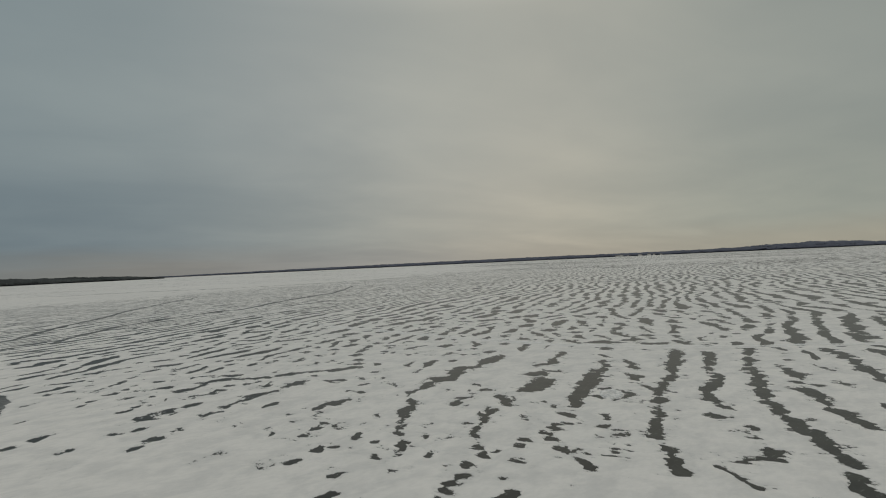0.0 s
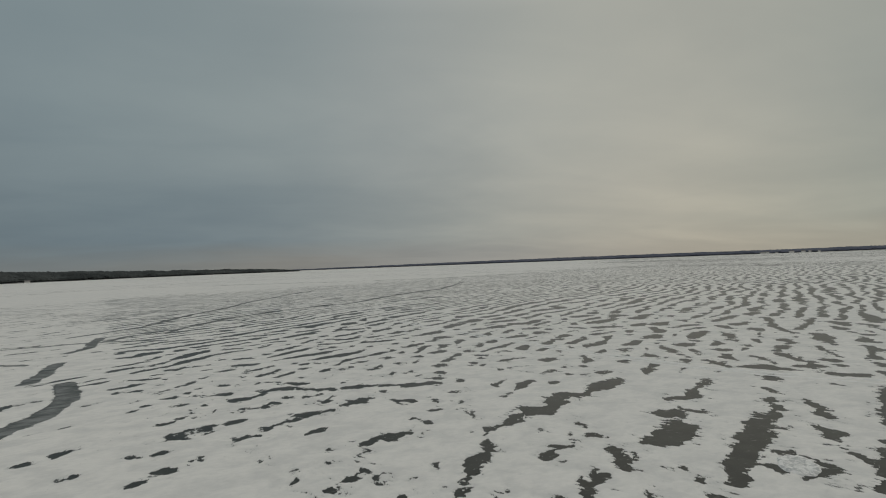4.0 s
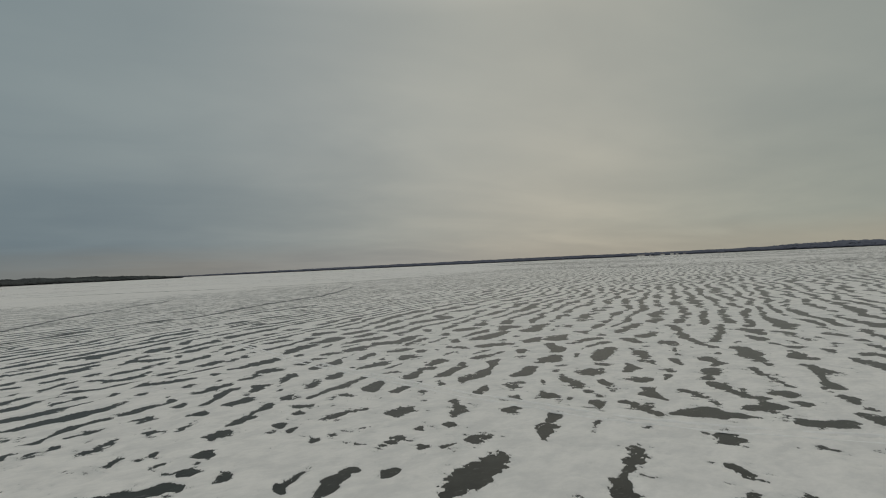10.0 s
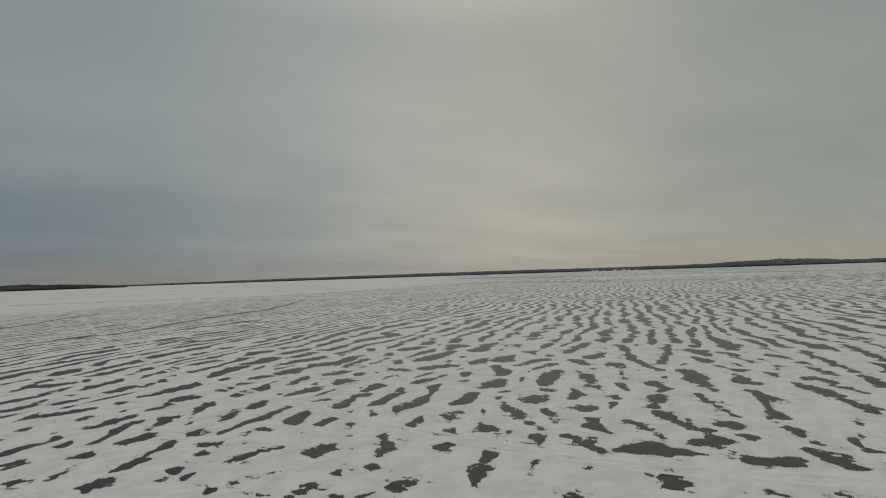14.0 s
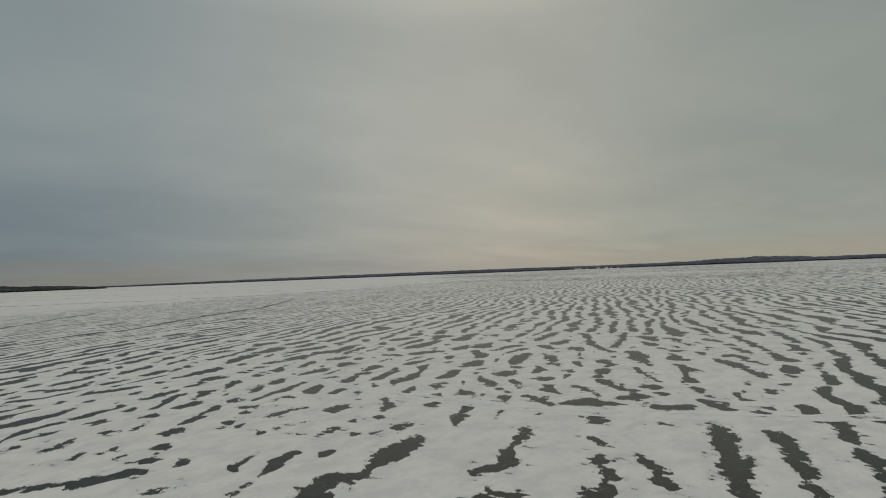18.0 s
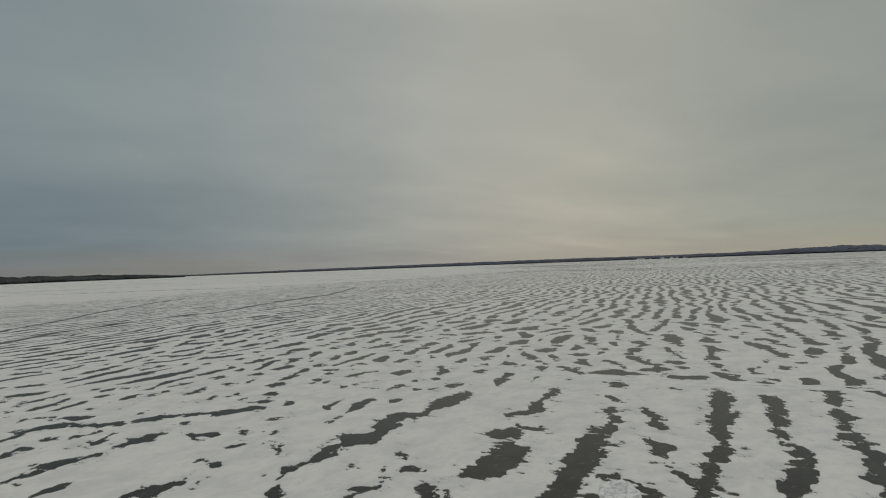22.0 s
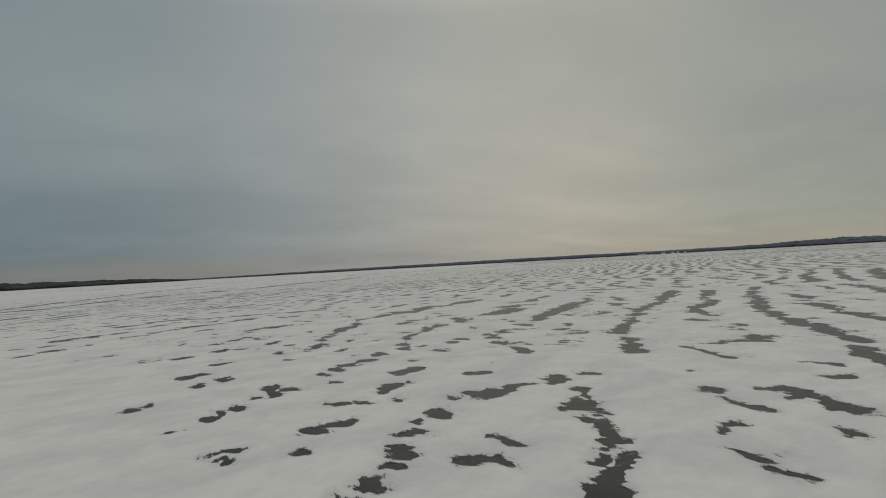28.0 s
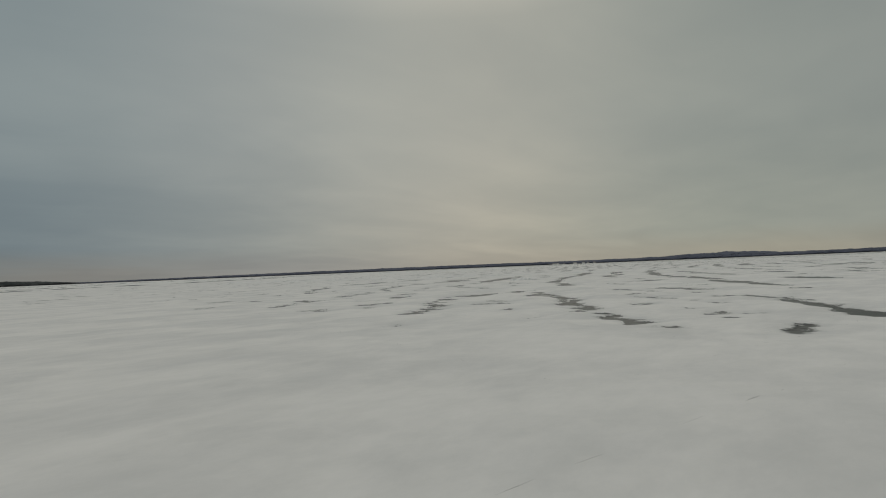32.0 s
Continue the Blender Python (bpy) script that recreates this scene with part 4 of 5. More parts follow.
lead((51.76, 71.04, 1.58), (52.09, 70.75, 2.69), (53.90, 72.12, 1.35), (55.46, 72.41, 0.93))
lead((48.43, 71.15, 1.39), (49.68, 71.68, 1.76), (51.39, 72.71, 0.69))
lead((53.79, 78.40, 2.30), (55.10, 79.16, 1.85), (57.80, 81.80, 1.72), (59.73, 82.36, 1.23))
lead((51.08, 81.53, 0.68), (53.63, 83.85, 2.68), (54.26, 83.28, 2.31))
lead((58.13, 65.63, 1.17), (57.61, 64.30, 1.29), (57.24, 62.74, 0.74))
lead((60.63, 69.71, 0.97), (63.22, 71.13, 1.42), (65.92, 72.36, 1.24), (68.65, 73.69, 1.09))
lead((60.96, 65.64, 2.08), (62.28, 65.95, 1.39), (64.67, 67.55, 0.52))
lead((58.66, 61.27, 0.90), (59.80, 61.28, 1.47), (58.20, 59.16, 0.29), (56.17, 57.26, 0.34), (55.03, 55.99, 0.42))
lead((69.97, 69.86, 1.83), (69.76, 69.03, 1.38), (66.70, 65.55, 0.72), (63.94, 62.65, 1.23), (61.90, 59.67, 0.66), (61.01, 57.57, 0.75), (60.86, 56.66, 1.08))
lead((70.90, 67.58, 0.35), (71.69, 68.22, 0.46), (72.49, 68.86, 0.35))
lead((63.14, 58.57, 0.55), (64.54, 59.15, 1.03), (68.70, 61.42, 0.80), (72.02, 64.22, 1.04), (74.96, 65.94, 0.70))
lead((73.24, 61.68, 1.92), (73.04, 60.89, 2.31), (71.27, 58.39, 0.68))
lead((74.23, 58.41, 1.50), (74.08, 57.38, 1.09), (71.95, 55.11, 0.59), (70.54, 53.27, 0.49))
lead((69.03, 54.22, 0.46), (68.18, 53.10, 0.45))
lead((67.47, 46.49, 1.49), (67.77, 45.90, 0.79), (65.73, 43.95, 0.57), (64.90, 42.14, 0.40))
lead((82.00, 53.96, 0.87), (78.65, 51.15, 0.88), (75.59, 48.19, 0.92), (73.55, 46.10, 0.68), (70.95, 43.90, 0.58), (69.16, 42.38, 1.24), (68.53, 41.41, 1.67))
lead((89.54, 52.83, 0.78), (84.30, 48.65, 1.18), (80.81, 45.74, 0.82))
lead((54.56, 36.52, 0.59), (55.14, 36.70, 0.75), (55.72, 36.87, 0.59))
lead((52.96, 36.35, 0.15), (52.91, 35.90, 0.14), (52.87, 35.44, 0.14))
lead((48.80, 34.44, 0.59), (48.86, 34.05, 0.70))
lead((50.27, 35.12, 0.22), (50.25, 34.56, 0.22))
lead((76.47, 54.67, 1.28), (76.16, 53.85, 1.64), (75.92, 52.74, 1.10))
lead((68.98, 50.15, 0.47), (69.76, 50.53, 0.60), (70.55, 50.92, 0.46))
lead((60.36, 45.12, 0.39), (60.14, 44.29, 0.38))
lead((72.26, 42.01, 0.47), (73.00, 42.24, 0.61), (73.73, 42.46, 0.47))
lead((72.13, 48.80, 0.66), (71.24, 47.36, 0.95), (70.29, 46.02, 0.40))
# pressure cracks across the lake
crack(1.7, (-16.6, 31), (-16.4, 36.3), (-16.2, 41), (-16.2, 45.9), (-15.6, 49.2), (-16.4, 53.8), (-19.6, 61.2))
crack(1.5, (-23.6, 62.7), (-24.5, 67.2), (-26, 73.8))
crack(1.2, (-29.2, 82.5), (-28.7, 86.7), (-31.7, 98.3))
crack(1.1, (-37, 101.5), (-34.4, 106.5), (-30.6, 113.5), (-27.8, 136.6), (-23.8, 151), (-20, 178), (-11, 215), (-4, 232))
crack(0.8, (-70, 82), (-48.9, 88.2), (-39.3, 91.2), (-29.6, 93), (-19.6, 90))
crack(0.7, (-56, 72.5), (-38.8, 74.9), (-33.7, 75.9), (-29.6, 74.4))
crack(1.1, (-28.8, 93.5), (-28, 98.6), (-22.5, 100.5), (-20.5, 109.3), (-15.9, 122.3), (-7, 135.9), (10.5, 147), (30, 179), (48.2, 198.3), (65, 238))
TRACK = [(-19, 330, 1), (-2, 190, 1), (11, 124.6, 1), (17.6, 94, 1), (21.8, 80.5, 1), (24.9, 72.4, 1), (27.5, 65.7, 1), (30.4, 58.6, 1), (32.1, 54.2, 1), (34, 50.8, 1), (35.9, 46.9, 1), (38.1, 43.6, 1), (41.5, 39.6, 1), (44.6, 36.5, 1), (50, 31.8, 1), (62, 23.5, 1), (90, 6, 1)]
REACH = 3.0
# the direction in which the rows run, from +y towards +x
ROWS = radians(52)


def strips(xs, ys, X, Y, lines, reach):
    """The distance to the nearest edge of the strips, at most reach, on the grid xs by ys, whose points are moved to X, Y."""
    best = np.full(X.shape, reach)
    for bends in lines:
        for (ax, ay, aw), (bx, by, bw) in zip(bends, bends[1:]):
            pad = reach + max(aw, bw)
            i0, i1 = np.searchsorted(xs, (min(ax, bx) - pad, max(ax, bx) + pad))
            j0, j1 = np.searchsorted(ys, (min(ay, by) - pad, max(ay, by) + pad))
            if i0 == i1 or j0 == j1:
                continue
            px, py = X[j0:j1, i0:i1] - ax, Y[j0:j1, i0:i1] - ay
            dx, dy = bx - ax, by - ay
            s = np.clip((px * dx + py * dy) / max(dx * dx + dy * dy, 1e-6), 0, 1)
            d = np.hypot(px - s * dx, py - s * dy) - (aw + (bw - aw) * s) / 2
            np.minimum(best[j0:j1, i0:i1], d, out=best[j0:j1, i0:i1])
    return best


def bareness(xs, ys):
    """How far each point of the grid is from bare ice, in metres; below zero on it. Also the height of the sled track."""
    X, Y = np.meshgrid(xs, ys)
    U, V = X * math.sin(ROWS) + Y * math.cos(ROWS), X * math.cos(ROWS) - Y * math.sin(ROWS)
    # the wind, along V, frays the edges of the leads into fingers
    some = 0.55 + 0.45 * lattice(X / 1.7, Y / 1.7, 20)
    ridged = lambda u, v, seed: np.abs(lattice(U / u, V / v, seed)) - 0.33  # noqa: E731
    fine = some * (0.6 * ridged(0.22, 0.8, 1) + 0.5 * ridged(0.11, 0.4, 2)) + 0.85 * ridged(0.5, 0.9, 3) + 0.6 * ridged(0.3, 0.3, 19) + 0.75 * lattice(X / 0.8, Y / 0.8, 24) + 0.2 * lattice(U / 0.05, V / 0.2, 25)
    wx = X + 0.10 * lattice(X / 1.1, Y / 1.1, 4) + 0.10 * lattice(X / 0.4, Y / 0.4, 5)
    wy = Y + 0.10 * lattice(X / 1.1, Y / 1.1, 6) + 0.10 * lattice(X / 0.4, Y / 0.4, 7)
    drawn = strips(xs, ys, wx, wy, LEADS, REACH)
    # rows of drifts across the wind, over three metres apart, for the rest of the lake
    bend = 3.4 * lattice(U / 34, V / 24, 8) + 1.6 * lattice(U / 9, V / 5, 9) + 0.6 * lattice(U / 2.6, V / 2.2, 10)
    wave = np.cos((V + bend) * 2 * np.pi / 3.3)
    broken = 0.75 * lattice(U / 3.6, V / 2.0, 11) + 0.5 * lattice(U / 1.2, V / 0.9, 12)
    thick = 0.5 * lattice(X / 30, Y / 30, 13) + 0.4 * lattice(X / 90, Y / 90, 14)
    far = smooth(np.hypot(X, Y), 300, 560)
    level = 0.54 - 0.26 * thick + 0.30 * far
    west = smooth(X - (10 - 0.42 * Y), -2, 5)
    level = level + 1.0 * (1 - west) * (1 - 0.45 * smooth(Y, 105, 140)) + 0.9 * smooth(Y - 0.55 * X, 270, 330) + 2.5 * (1 - smooth(Y + 0.6 * X, 22, 30))
    # where the leads are known one by one the rows keep farther from them
    known = 1.3 * (1 - smooth(np.hypot(X - 20, Y - 24), 22, 34))
    rows = (level - wave - broken) * 0.5 + 1.2 * smooth(known - drawn, -1.7, -0.95)
    specks = (0.77 - lattice(U / 0.5, V / 0.8, 16) * 0.7 - 0.35 * lattice(U / 0.16, V / 0.4, 17)) * 0.45 + 0.20 * smooth(drawn, 0.5, 1.4) + 0.5 * (1 - smooth(Y + 0.6 * X, 21, 29)) + 0.3 * (1 - smooth(X + 0.42 * Y, 9, 14))
    g = np.minimum(np.minimum(drawn + 0.46 * (0.28 + 0.72 * smooth(Y + 0.6 * X, 18, 42)) * fine + 0.05 * lattice(U / 0.09, V / 0.34, 26) + 0.03 * lattice(U / 0.045, V / 0.15, 27), rows + 0.30 * fine), specks)
    split_by = strips(xs, ys, wx + 0.5 * lattice(X / 5, Y / 5, 18), wy, CRACKS, REACH) + 0.2 * fine
    g = np.minimum(g, split_by)
    # the sled track packs snow over the leads
    off = strips(xs, ys, X + 0.1 * lattice(X / 2, Y / 2, 15), Y, [TRACK], 2.5) + 0.5
    packed = 1 - smooth(off, 0.45, 0.75)
    g = np.maximum(g, np.where(packed > 0.5, 0.10 + 0.15 * fine, -9))
    rut = 0.035 * np.exp(-(((off - 0.62) / 0.13) ** 2)) - 0.03 * np.exp(-(((off - 0.33) / 0.12) ** 2))
    return g, rut * (off < 2), split_by


def heights(xs, ys):
    g, rut, split_by = bareness(xs, ys)
    X, Y = np.meshgrid(xs, ys)
    U, V = X * math.sin(ROWS) + Y * math.cos(ROWS), X * math.cos(ROWS) - Y * math.sin(ROWS)
    rise = np.where(g < 0, g * 0.25, 0.085 * (1 - np.exp(-g / 0.55)))
    drift = 0.009 * lattice(U / 4.5, V / 2.6, 21) + 0.008 * lattice(U / 1.3, V / 0.7, 22) + 0.007 * lattice(X / 0.35, Y / 0.35, 23)
    return np.clip(rise, -0.05, 1) + (drift + rut) * smooth(g, 0.0, 0.6), split_by


def quads(name, verts, faces, mat, smooth_shaded=False):
    me = bpy.data.meshes.new(name)
    me.vertices.add(len(verts))
    me.vertices.foreach_set("co", np.ascontiguousarray(verts, np.float32).ravel())
    me.loops.add(faces.size)
    me.loops.foreach_set("vertex_index", np.ascontiguousarray(faces, np.int32).ravel())
    me.polygons.add(len(faces))
    me.polygons.foreach_set("loop_start", np.arange(0, faces.size, faces.shape[1], dtype=np.int32))
    me.polygons.foreach_set("use_smooth", np.full(len(faces), smooth_shaded))
    me.materials.append(mat)
    me.update(calc_edges=True)
    return me


def tile(x0, x1, y0, y1, step, hole=None):
    """A field of snow on a grid, without the cells that lie under the ice or in the hole."""
    xs, ys = np.arange(x0, x1 + step / 2, step), np.arange(y0, y1 + step / 2, step)
    h, split_by = heights(xs, ys)
    X, Y = np.meshgrid(xs, ys)
    n = len(xs)
    at = (np.arange(len(ys) - 1)[:, None] * n + np.arange(n - 1)[None]).astype(np.int64)
    top = np.maximum(np.maximum(h[:-1, :-1], h[1:, :-1]), np.maximum(h[:-1, 1:], h[1:, 1:]))
    low = np.minimum(np.minimum(h[:-1, :-1], h[1:, :-1]), np.minimum(h[:-1, 1:], h[1:, 1:]))
    keep, bare = top > -0.004, low < 0.008
    if hole:
        cx, cy = X[:-1, :-1] + step / 2, Y[:-1, :-1] + step / 2
        inside = (cx > hole[0]) & (cx < hole[1]) & (cy > hole[2]) & (cy < hole[3])
        keep, bare = keep & ~inside, bare & ~inside
    verts = np.stack([X.ravel(), Y.ravel(), h.ravel()], 1)
    face = np.stack([at, at + 1, at + n + 1, at + n], -1)

    def pick(mask):
        f = face[mask]
        used, index = np.unique(f, return_inverse=True)
        return verts[used].copy(), index.reshape(f.shape)

    old = bare & (split_by[:-1, :-1] < 0.12)
    return pick, keep, bare & ~old, old


def snowfield(data, label):
    pick, keep, _, _ = data
    return tagged(new("snow_cover", quads("snow_cover", *pick(keep), SNOW, True)), label, "snow", kind="structure")


def clumps(mask):
    """Joined groups of cells of a mask, as lists of (row, column)."""
    todo = {(int(a), int(b)) for a, b in zip(*np.nonzero(mask))}
    found = []
    while todo:
        first = todo.pop()
        group, stack = [first], [first]
        while stack:
            a, b = stack.pop()
            for c in ((a + 1, b), (a - 1, b), (a, b + 1), (a, b - 1)):
                if c in todo:
                    todo.remove(c)
                    group.append(c)
                    stack.append(c)
        found.append(group)
    return found


bm = bmesh.new()
bmesh.ops.create_circle(bm, cap_ends=True, segments=96, radius=4600)
me = bpy.data.meshes.new("ground")
bm.to_mesh(me)
bm.free()
me.materials.append(ICE)
tagged(new("ground", me), "dark frozen lake ice sheet reaching to the shores", "lake ice", kind="structure")

FINEST, CLOSE, NEAR, MID, WIDE = (7.0, 17.0, 1.5, 16.0), (4.0, 31.0, 1.0, 36.0), (-8.0, 52.0, 0.0, 58.0), (-48.0, 104.0, -4.0, 176.0), (-173.0, 302.0, -14.0, 401.0)
finest_tile = tile(*FINEST, 0.03125)
close_tile = tile(*CLOSE, 0.0625, FINEST)
near_tile = tile(*NEAR, 0.125, CLOSE)
mid_tile = tile(*MID, 0.25, NEAR)
wide_tile = tile(*WIDE, 0.625, MID)
snowfield(finest_tile, "smooth white wind-packed snow around a bare lead")
snowfield(close_tile, "white wind-packed snow with fraying bare icy gaps")
snowfield(near_tile, "white wind-packed snow cover with bare icy gaps")
snowfield(mid_tile, "rows of white snow drifts on dark ice")
snowfield(wide_tile, "distant rows of snow drifts on lake ice")

# bare patches of ice: every sizeable one is a thing of its own
for data, least, most in ((finest_tile, 60, 60), (close_tile, 25, 160), (near_tile, 14, 90), (mid_tile, 12, 45)):
    pick, _, bare, _ = data
    groups = sorted((g for g in clumps(bare) if len(g) >= least), key=len, reverse=True)[:most]
    for group in groups:
        mask = np.zeros(bare.shape, bool)
        a, b = np.array(group).T
        mask[a, b] = True
        verts, faces = pick(mask)
        verts[:, 2] = 0.003
        size = np.ptp(verts[:, 0]) + np.ptp(verts[:, 1])
        text = "long winding strip of dark bare lake ice" if size > 9 else "ragged patch of dark bare ice in snow" if size > 2.5 else "small dark spot of bare ice in snow"
        tagged(new("ice_patch", quads("ice_patch", verts, faces, ICE)), text, "ice patch", "bare ice patches between the snow drifts")

# refrozen cracks: paler, cloudy ice
for data, least in ((mid_tile, 30), (wide_tile, 6)):
    pick, _, _, old = data
    for group in sorted((g for g in clumps(old) if len(g) >= least), key=len, reverse=True)[:14]:
        mask = np.zeros(old.shape, bool)
        a, b = np.array(group).T
        mask[a, b] = True
        verts, faces = pick(mask)
        verts[:, 2] = 0.003
        tagged(new("ice_crack", quads("ice_crack", verts, faces, GREY_ICE)), "long grey refrozen crack across the lake ice", "ice crack", "refrozen cracks in the lake ice")

def part(name, bm, mat, parent, label=""):
    me = bpy.data.meshes.new(name)
    bm.to_mesh(me)
    bm.free()
    me.materials.append(mat)
    ob = new(name, me)
    ob.parent = parent
    return tagged(ob, label)


# low pressure ridges of broken ice along the long cracks


def ridge(height, wide, *bends):
    rng = random.Random(len(bends) + int(height * 100))
    line = [Vector((x, y, 0)) for x, y in bends]
    spots = []
    for a, b in zip(line, line[1:]):
        n = max(2, int((b - a).length / 0.9))
        spots += [a.lerp(b, k / n) for k in range(n)]
    bm = bmesh.new()
    rows = []
    for k, p in enumerate(spots):
        q, r = spots[max(k - 1, 0)], spots[min(k + 1, len(spots) - 1)]
        along = (r - q).normalized()
        side = Vector((along.y, -along.x, 0))
        p = p + side * (1.6 * noise.noise(p * 0.06) + 0.6 * noise.noise(p * 0.3))
        high = height * max(0.12, 0.75 + 0.9 * noise.noise(p * 0.17) + rng.uniform(-0.25, 0.25))
        high *= min(1, (k + 1) / 8, (len(spots) - k) / 8)
        half = wide * rng.uniform(0.7, 1.2) / 2
        rows.append([bm.verts.new(p + side * (half * s + rng.uniform(-0.1, 0.1)) + Vector((0, 0, high * h - 0.02))) for s, h in ((-1.0, 0.0), (-0.5, 0.55), (-0.1, 1.0), (0.25, 0.8), (0.6, 0.35), (1.0, 0.0))])
    for a, b in zip(rows, rows[1:]):
        for k in range(5):
            bm.faces.new((a[k], a[k + 1], b[k + 1], b[k]))
    bmesh.ops.recalc_face_normals(bm, faces=bm.faces)
    me = bpy.data.meshes.new("pressure_ridge")
    bm.to_mesh(me)
    bm.free()
    me.materials.append(GREY_ICE)
    tagged(new("pressure_ridge", me), "low grey pressure ridge of broken lake ice", "ice ridge", "pressure ridges on the lake")


ridge(0.16, 1.0, (-36, 103.5), (-34.4, 106.5), (-30.6, 113.5), (-27.8, 136.6), (-23.8, 151), (-20, 178), (-11, 215), (-4, 232), (2, 258))
ridge(0.16, 1.0, (-32, 95), (-28.8, 93.5), (-28, 98.6), (-22.5, 100.5), (-20.5, 109.3), (-15.9, 122.3), (-7, 135.9), (10.5, 147))
ridge(0.2, 1.4, (10.5, 147), (30, 179), (48.2, 198.3), (65, 238), (76, 264))
ridge(0.2, 2.0, (-90, 400), (-30, 384), (8, 358), (40, 352), (80, 346), (120, 360), (175, 380), (250, 415))
ridge(0.15, 0.8, (-75, 80), (-48.9, 88.2), (-39.3, 91.2), (-29.6, 93))
ridge(0.13, 0.7, (-62, 71.5), (-38.8, 74.9), (-33.7, 75.9))

# a frozen slush mound where the ice was once open, with a bare moat round it


def slush_mound(x, y, radius):
    bm = bmesh.new()
    rings = []
    for share, high in ((1.0, -0.02), (0.93, 0.07), (0.8, 0.11), (0.62, 0.07), (0.4, 0.05), (0.2, 0.08)):
        ring = []
        for k in range(40):
            a = k * math.tau / 40
            out_by = radius * share * (1 + 0.16 * noise.noise((2 * math.cos(a), 2 * math.sin(a), 3)) + 0.05 * noise.noise((7 * math.cos(a), 7 * math.sin(a), share * 4)))
            bump_up = high * (1 + 0.7 * noise.noise((3 * math.cos(a), 3 * math.sin(a), share * 6)))
            along, aside = 1.35 * out_by * math.cos(a), 0.95 * out_by * math.sin(a)
            ring.append(bm.verts.new((0.67 * along + 0.74 * aside, 0.74 * along - 0.67 * aside, bump_up)))
        rings.append(ring)
    for p, q in zip(rings, rings[1:]):
        for k in range(40):
            j = (k + 1) % 40
            bm.faces.new((p[k], p[j], q[j], q[k])).smooth = True
    bm.faces.new(rings[-1])
    me = bpy.data.meshes.new("slush_mound")
    bm.to_mesh(me)
    bm.free()
    me.materials.append(SLUSH)
    ob = new("slush_mound", me)
    ob.location = x, y, 0.004
    tagged(ob, "round white frozen slush mound with a raised rim on dark ice", "slush mound")


slush_mound(26.55, 26.45, 0.9)

# the sled track: two berms of loose snow beside the packed rut


def berm(parent, offset, wide, high):
    line = [Vector((x, y, 0)) for x, y, _ in TRACK if y < 104]
    spots = []
    for a, b in zip(line, line[1:]):
        n = max(2, int((b - a).length / 0.3))
        spots += [a.lerp(b, k / n) for k in range(n)]
    for _ in range(12):
        spots = [spots[0]] + [(p + q * 2 + r) / 4 for p, q, r in zip(spots, spots[1:], spots[2:])] + [spots[-1]]
    bm = bmesh.new()
    rows = []
    for k, p in enumerate(spots):
        along = (spots[min(k + 1, len(spots) - 1)] - spots[max(k - 1, 0)]).normalized()
        side = Vector((along.y, -along.x, 0))
        c = p + side * (offset + 0.12 * noise.noise(p * 0.5) + 0.05 * noise.noise(p * 2.1))
        h = high * (0.9 + 1.6 * noise.noise(p * 0.45 + Vector((offset * 9, 0, 0))) + 0.5 * noise.noise(p * 1.7))
        half = wide * (1 + 0.5 * noise.noise(p * 0.9 + Vector((0, offset, 0)))) / 2
        rows.append([bm.verts.new(c + side * half * s + Vector((0, 0, 0.05 + h * v))) for s, v in ((-1, -0.6), (-0.45, 0.7), (0.1, 1.0), (0.5, 0.6), (1, -0.6))])
    for a, b in zip(rows, rows[1:]):
        for k in range(4):
            bm.faces.new((a[k], b[k], b[k + 1], a[k + 1])).smooth = True
    part("berm", bm, LOOSE, parent)


sled_track = new("sled_track")
sled_track.location = TRACK[7][0], TRACK[7][1], 0
for offset, wide, high in ((-0.5, 0.26, 0.07), (0.5, 0.22, 0.06)):
    berm(sled_track, offset, wide, high)
for piece in sled_track.children:
    piece.matrix_parent_inverse = Matrix.Translation(-Vector(sled_track.location))
tagged(sled_track, "sled track of loose white snow crossing the drifts", "sled track")

# the lake beyond the drifts that can be told apart
x0, x1, y0, y1 = WIDE
ring = np.array([[x0, y0], [x1, y0], [x1, y1], [x0, y1]])
turn = np.linspace(0, 2 * np.pi, 97)[:-1]
bm = bmesh.new()
outer = [bm.verts.new((4600 * math.cos(a), 4600 * math.sin(a), 0.05)) for a in turn]
mid = []
for a in turn:
    c, s = math.cos(a), math.sin(a)
    cx, cy = (x0 + x1) / 2, (y0 + y1) / 2
    k = min((x1 - x0) / 2 / max(abs(c), 1e-6), (y1 - y0) / 2 / max(abs(s), 1e-6))
    mid.append(bm.verts.new((cx + k * c, cy + k * s, 0.05)))
for i in range(len(turn)):
    j = (i + 1) % len(turn)
    bm.faces.new((mid[i], outer[i], outer[j], mid[j]))
corners = [bm.verts.new((*p, 0.05)) for p in ring]
for p in corners:
    near_by = sorted(mid, key=lambda q: (q.co - p.co).length)[:2]
    if all(abs(q.co.x - p.co.x) > 1e-3 or abs(q.co.y - p.co.y) > 1e-3 for q in near_by):
        f = bm.faces.new((near_by[0], p, near_by[1]))
bmesh.ops.recalc_face_normals(bm, faces=bm.faces)
if sum(f.normal.z for f in bm.faces) < 0:
    bmesh.ops.reverse_faces(bm, faces=bm.faces)
me = bpy.data.meshes.new("snow_far")
bm.to_mesh(me)
bm.free()
me.materials.append(FAR)
tagged(new("snow_far", me), "far snow covered lake with streaks of ice", "snow", kind="structure")

# ---- shores ----


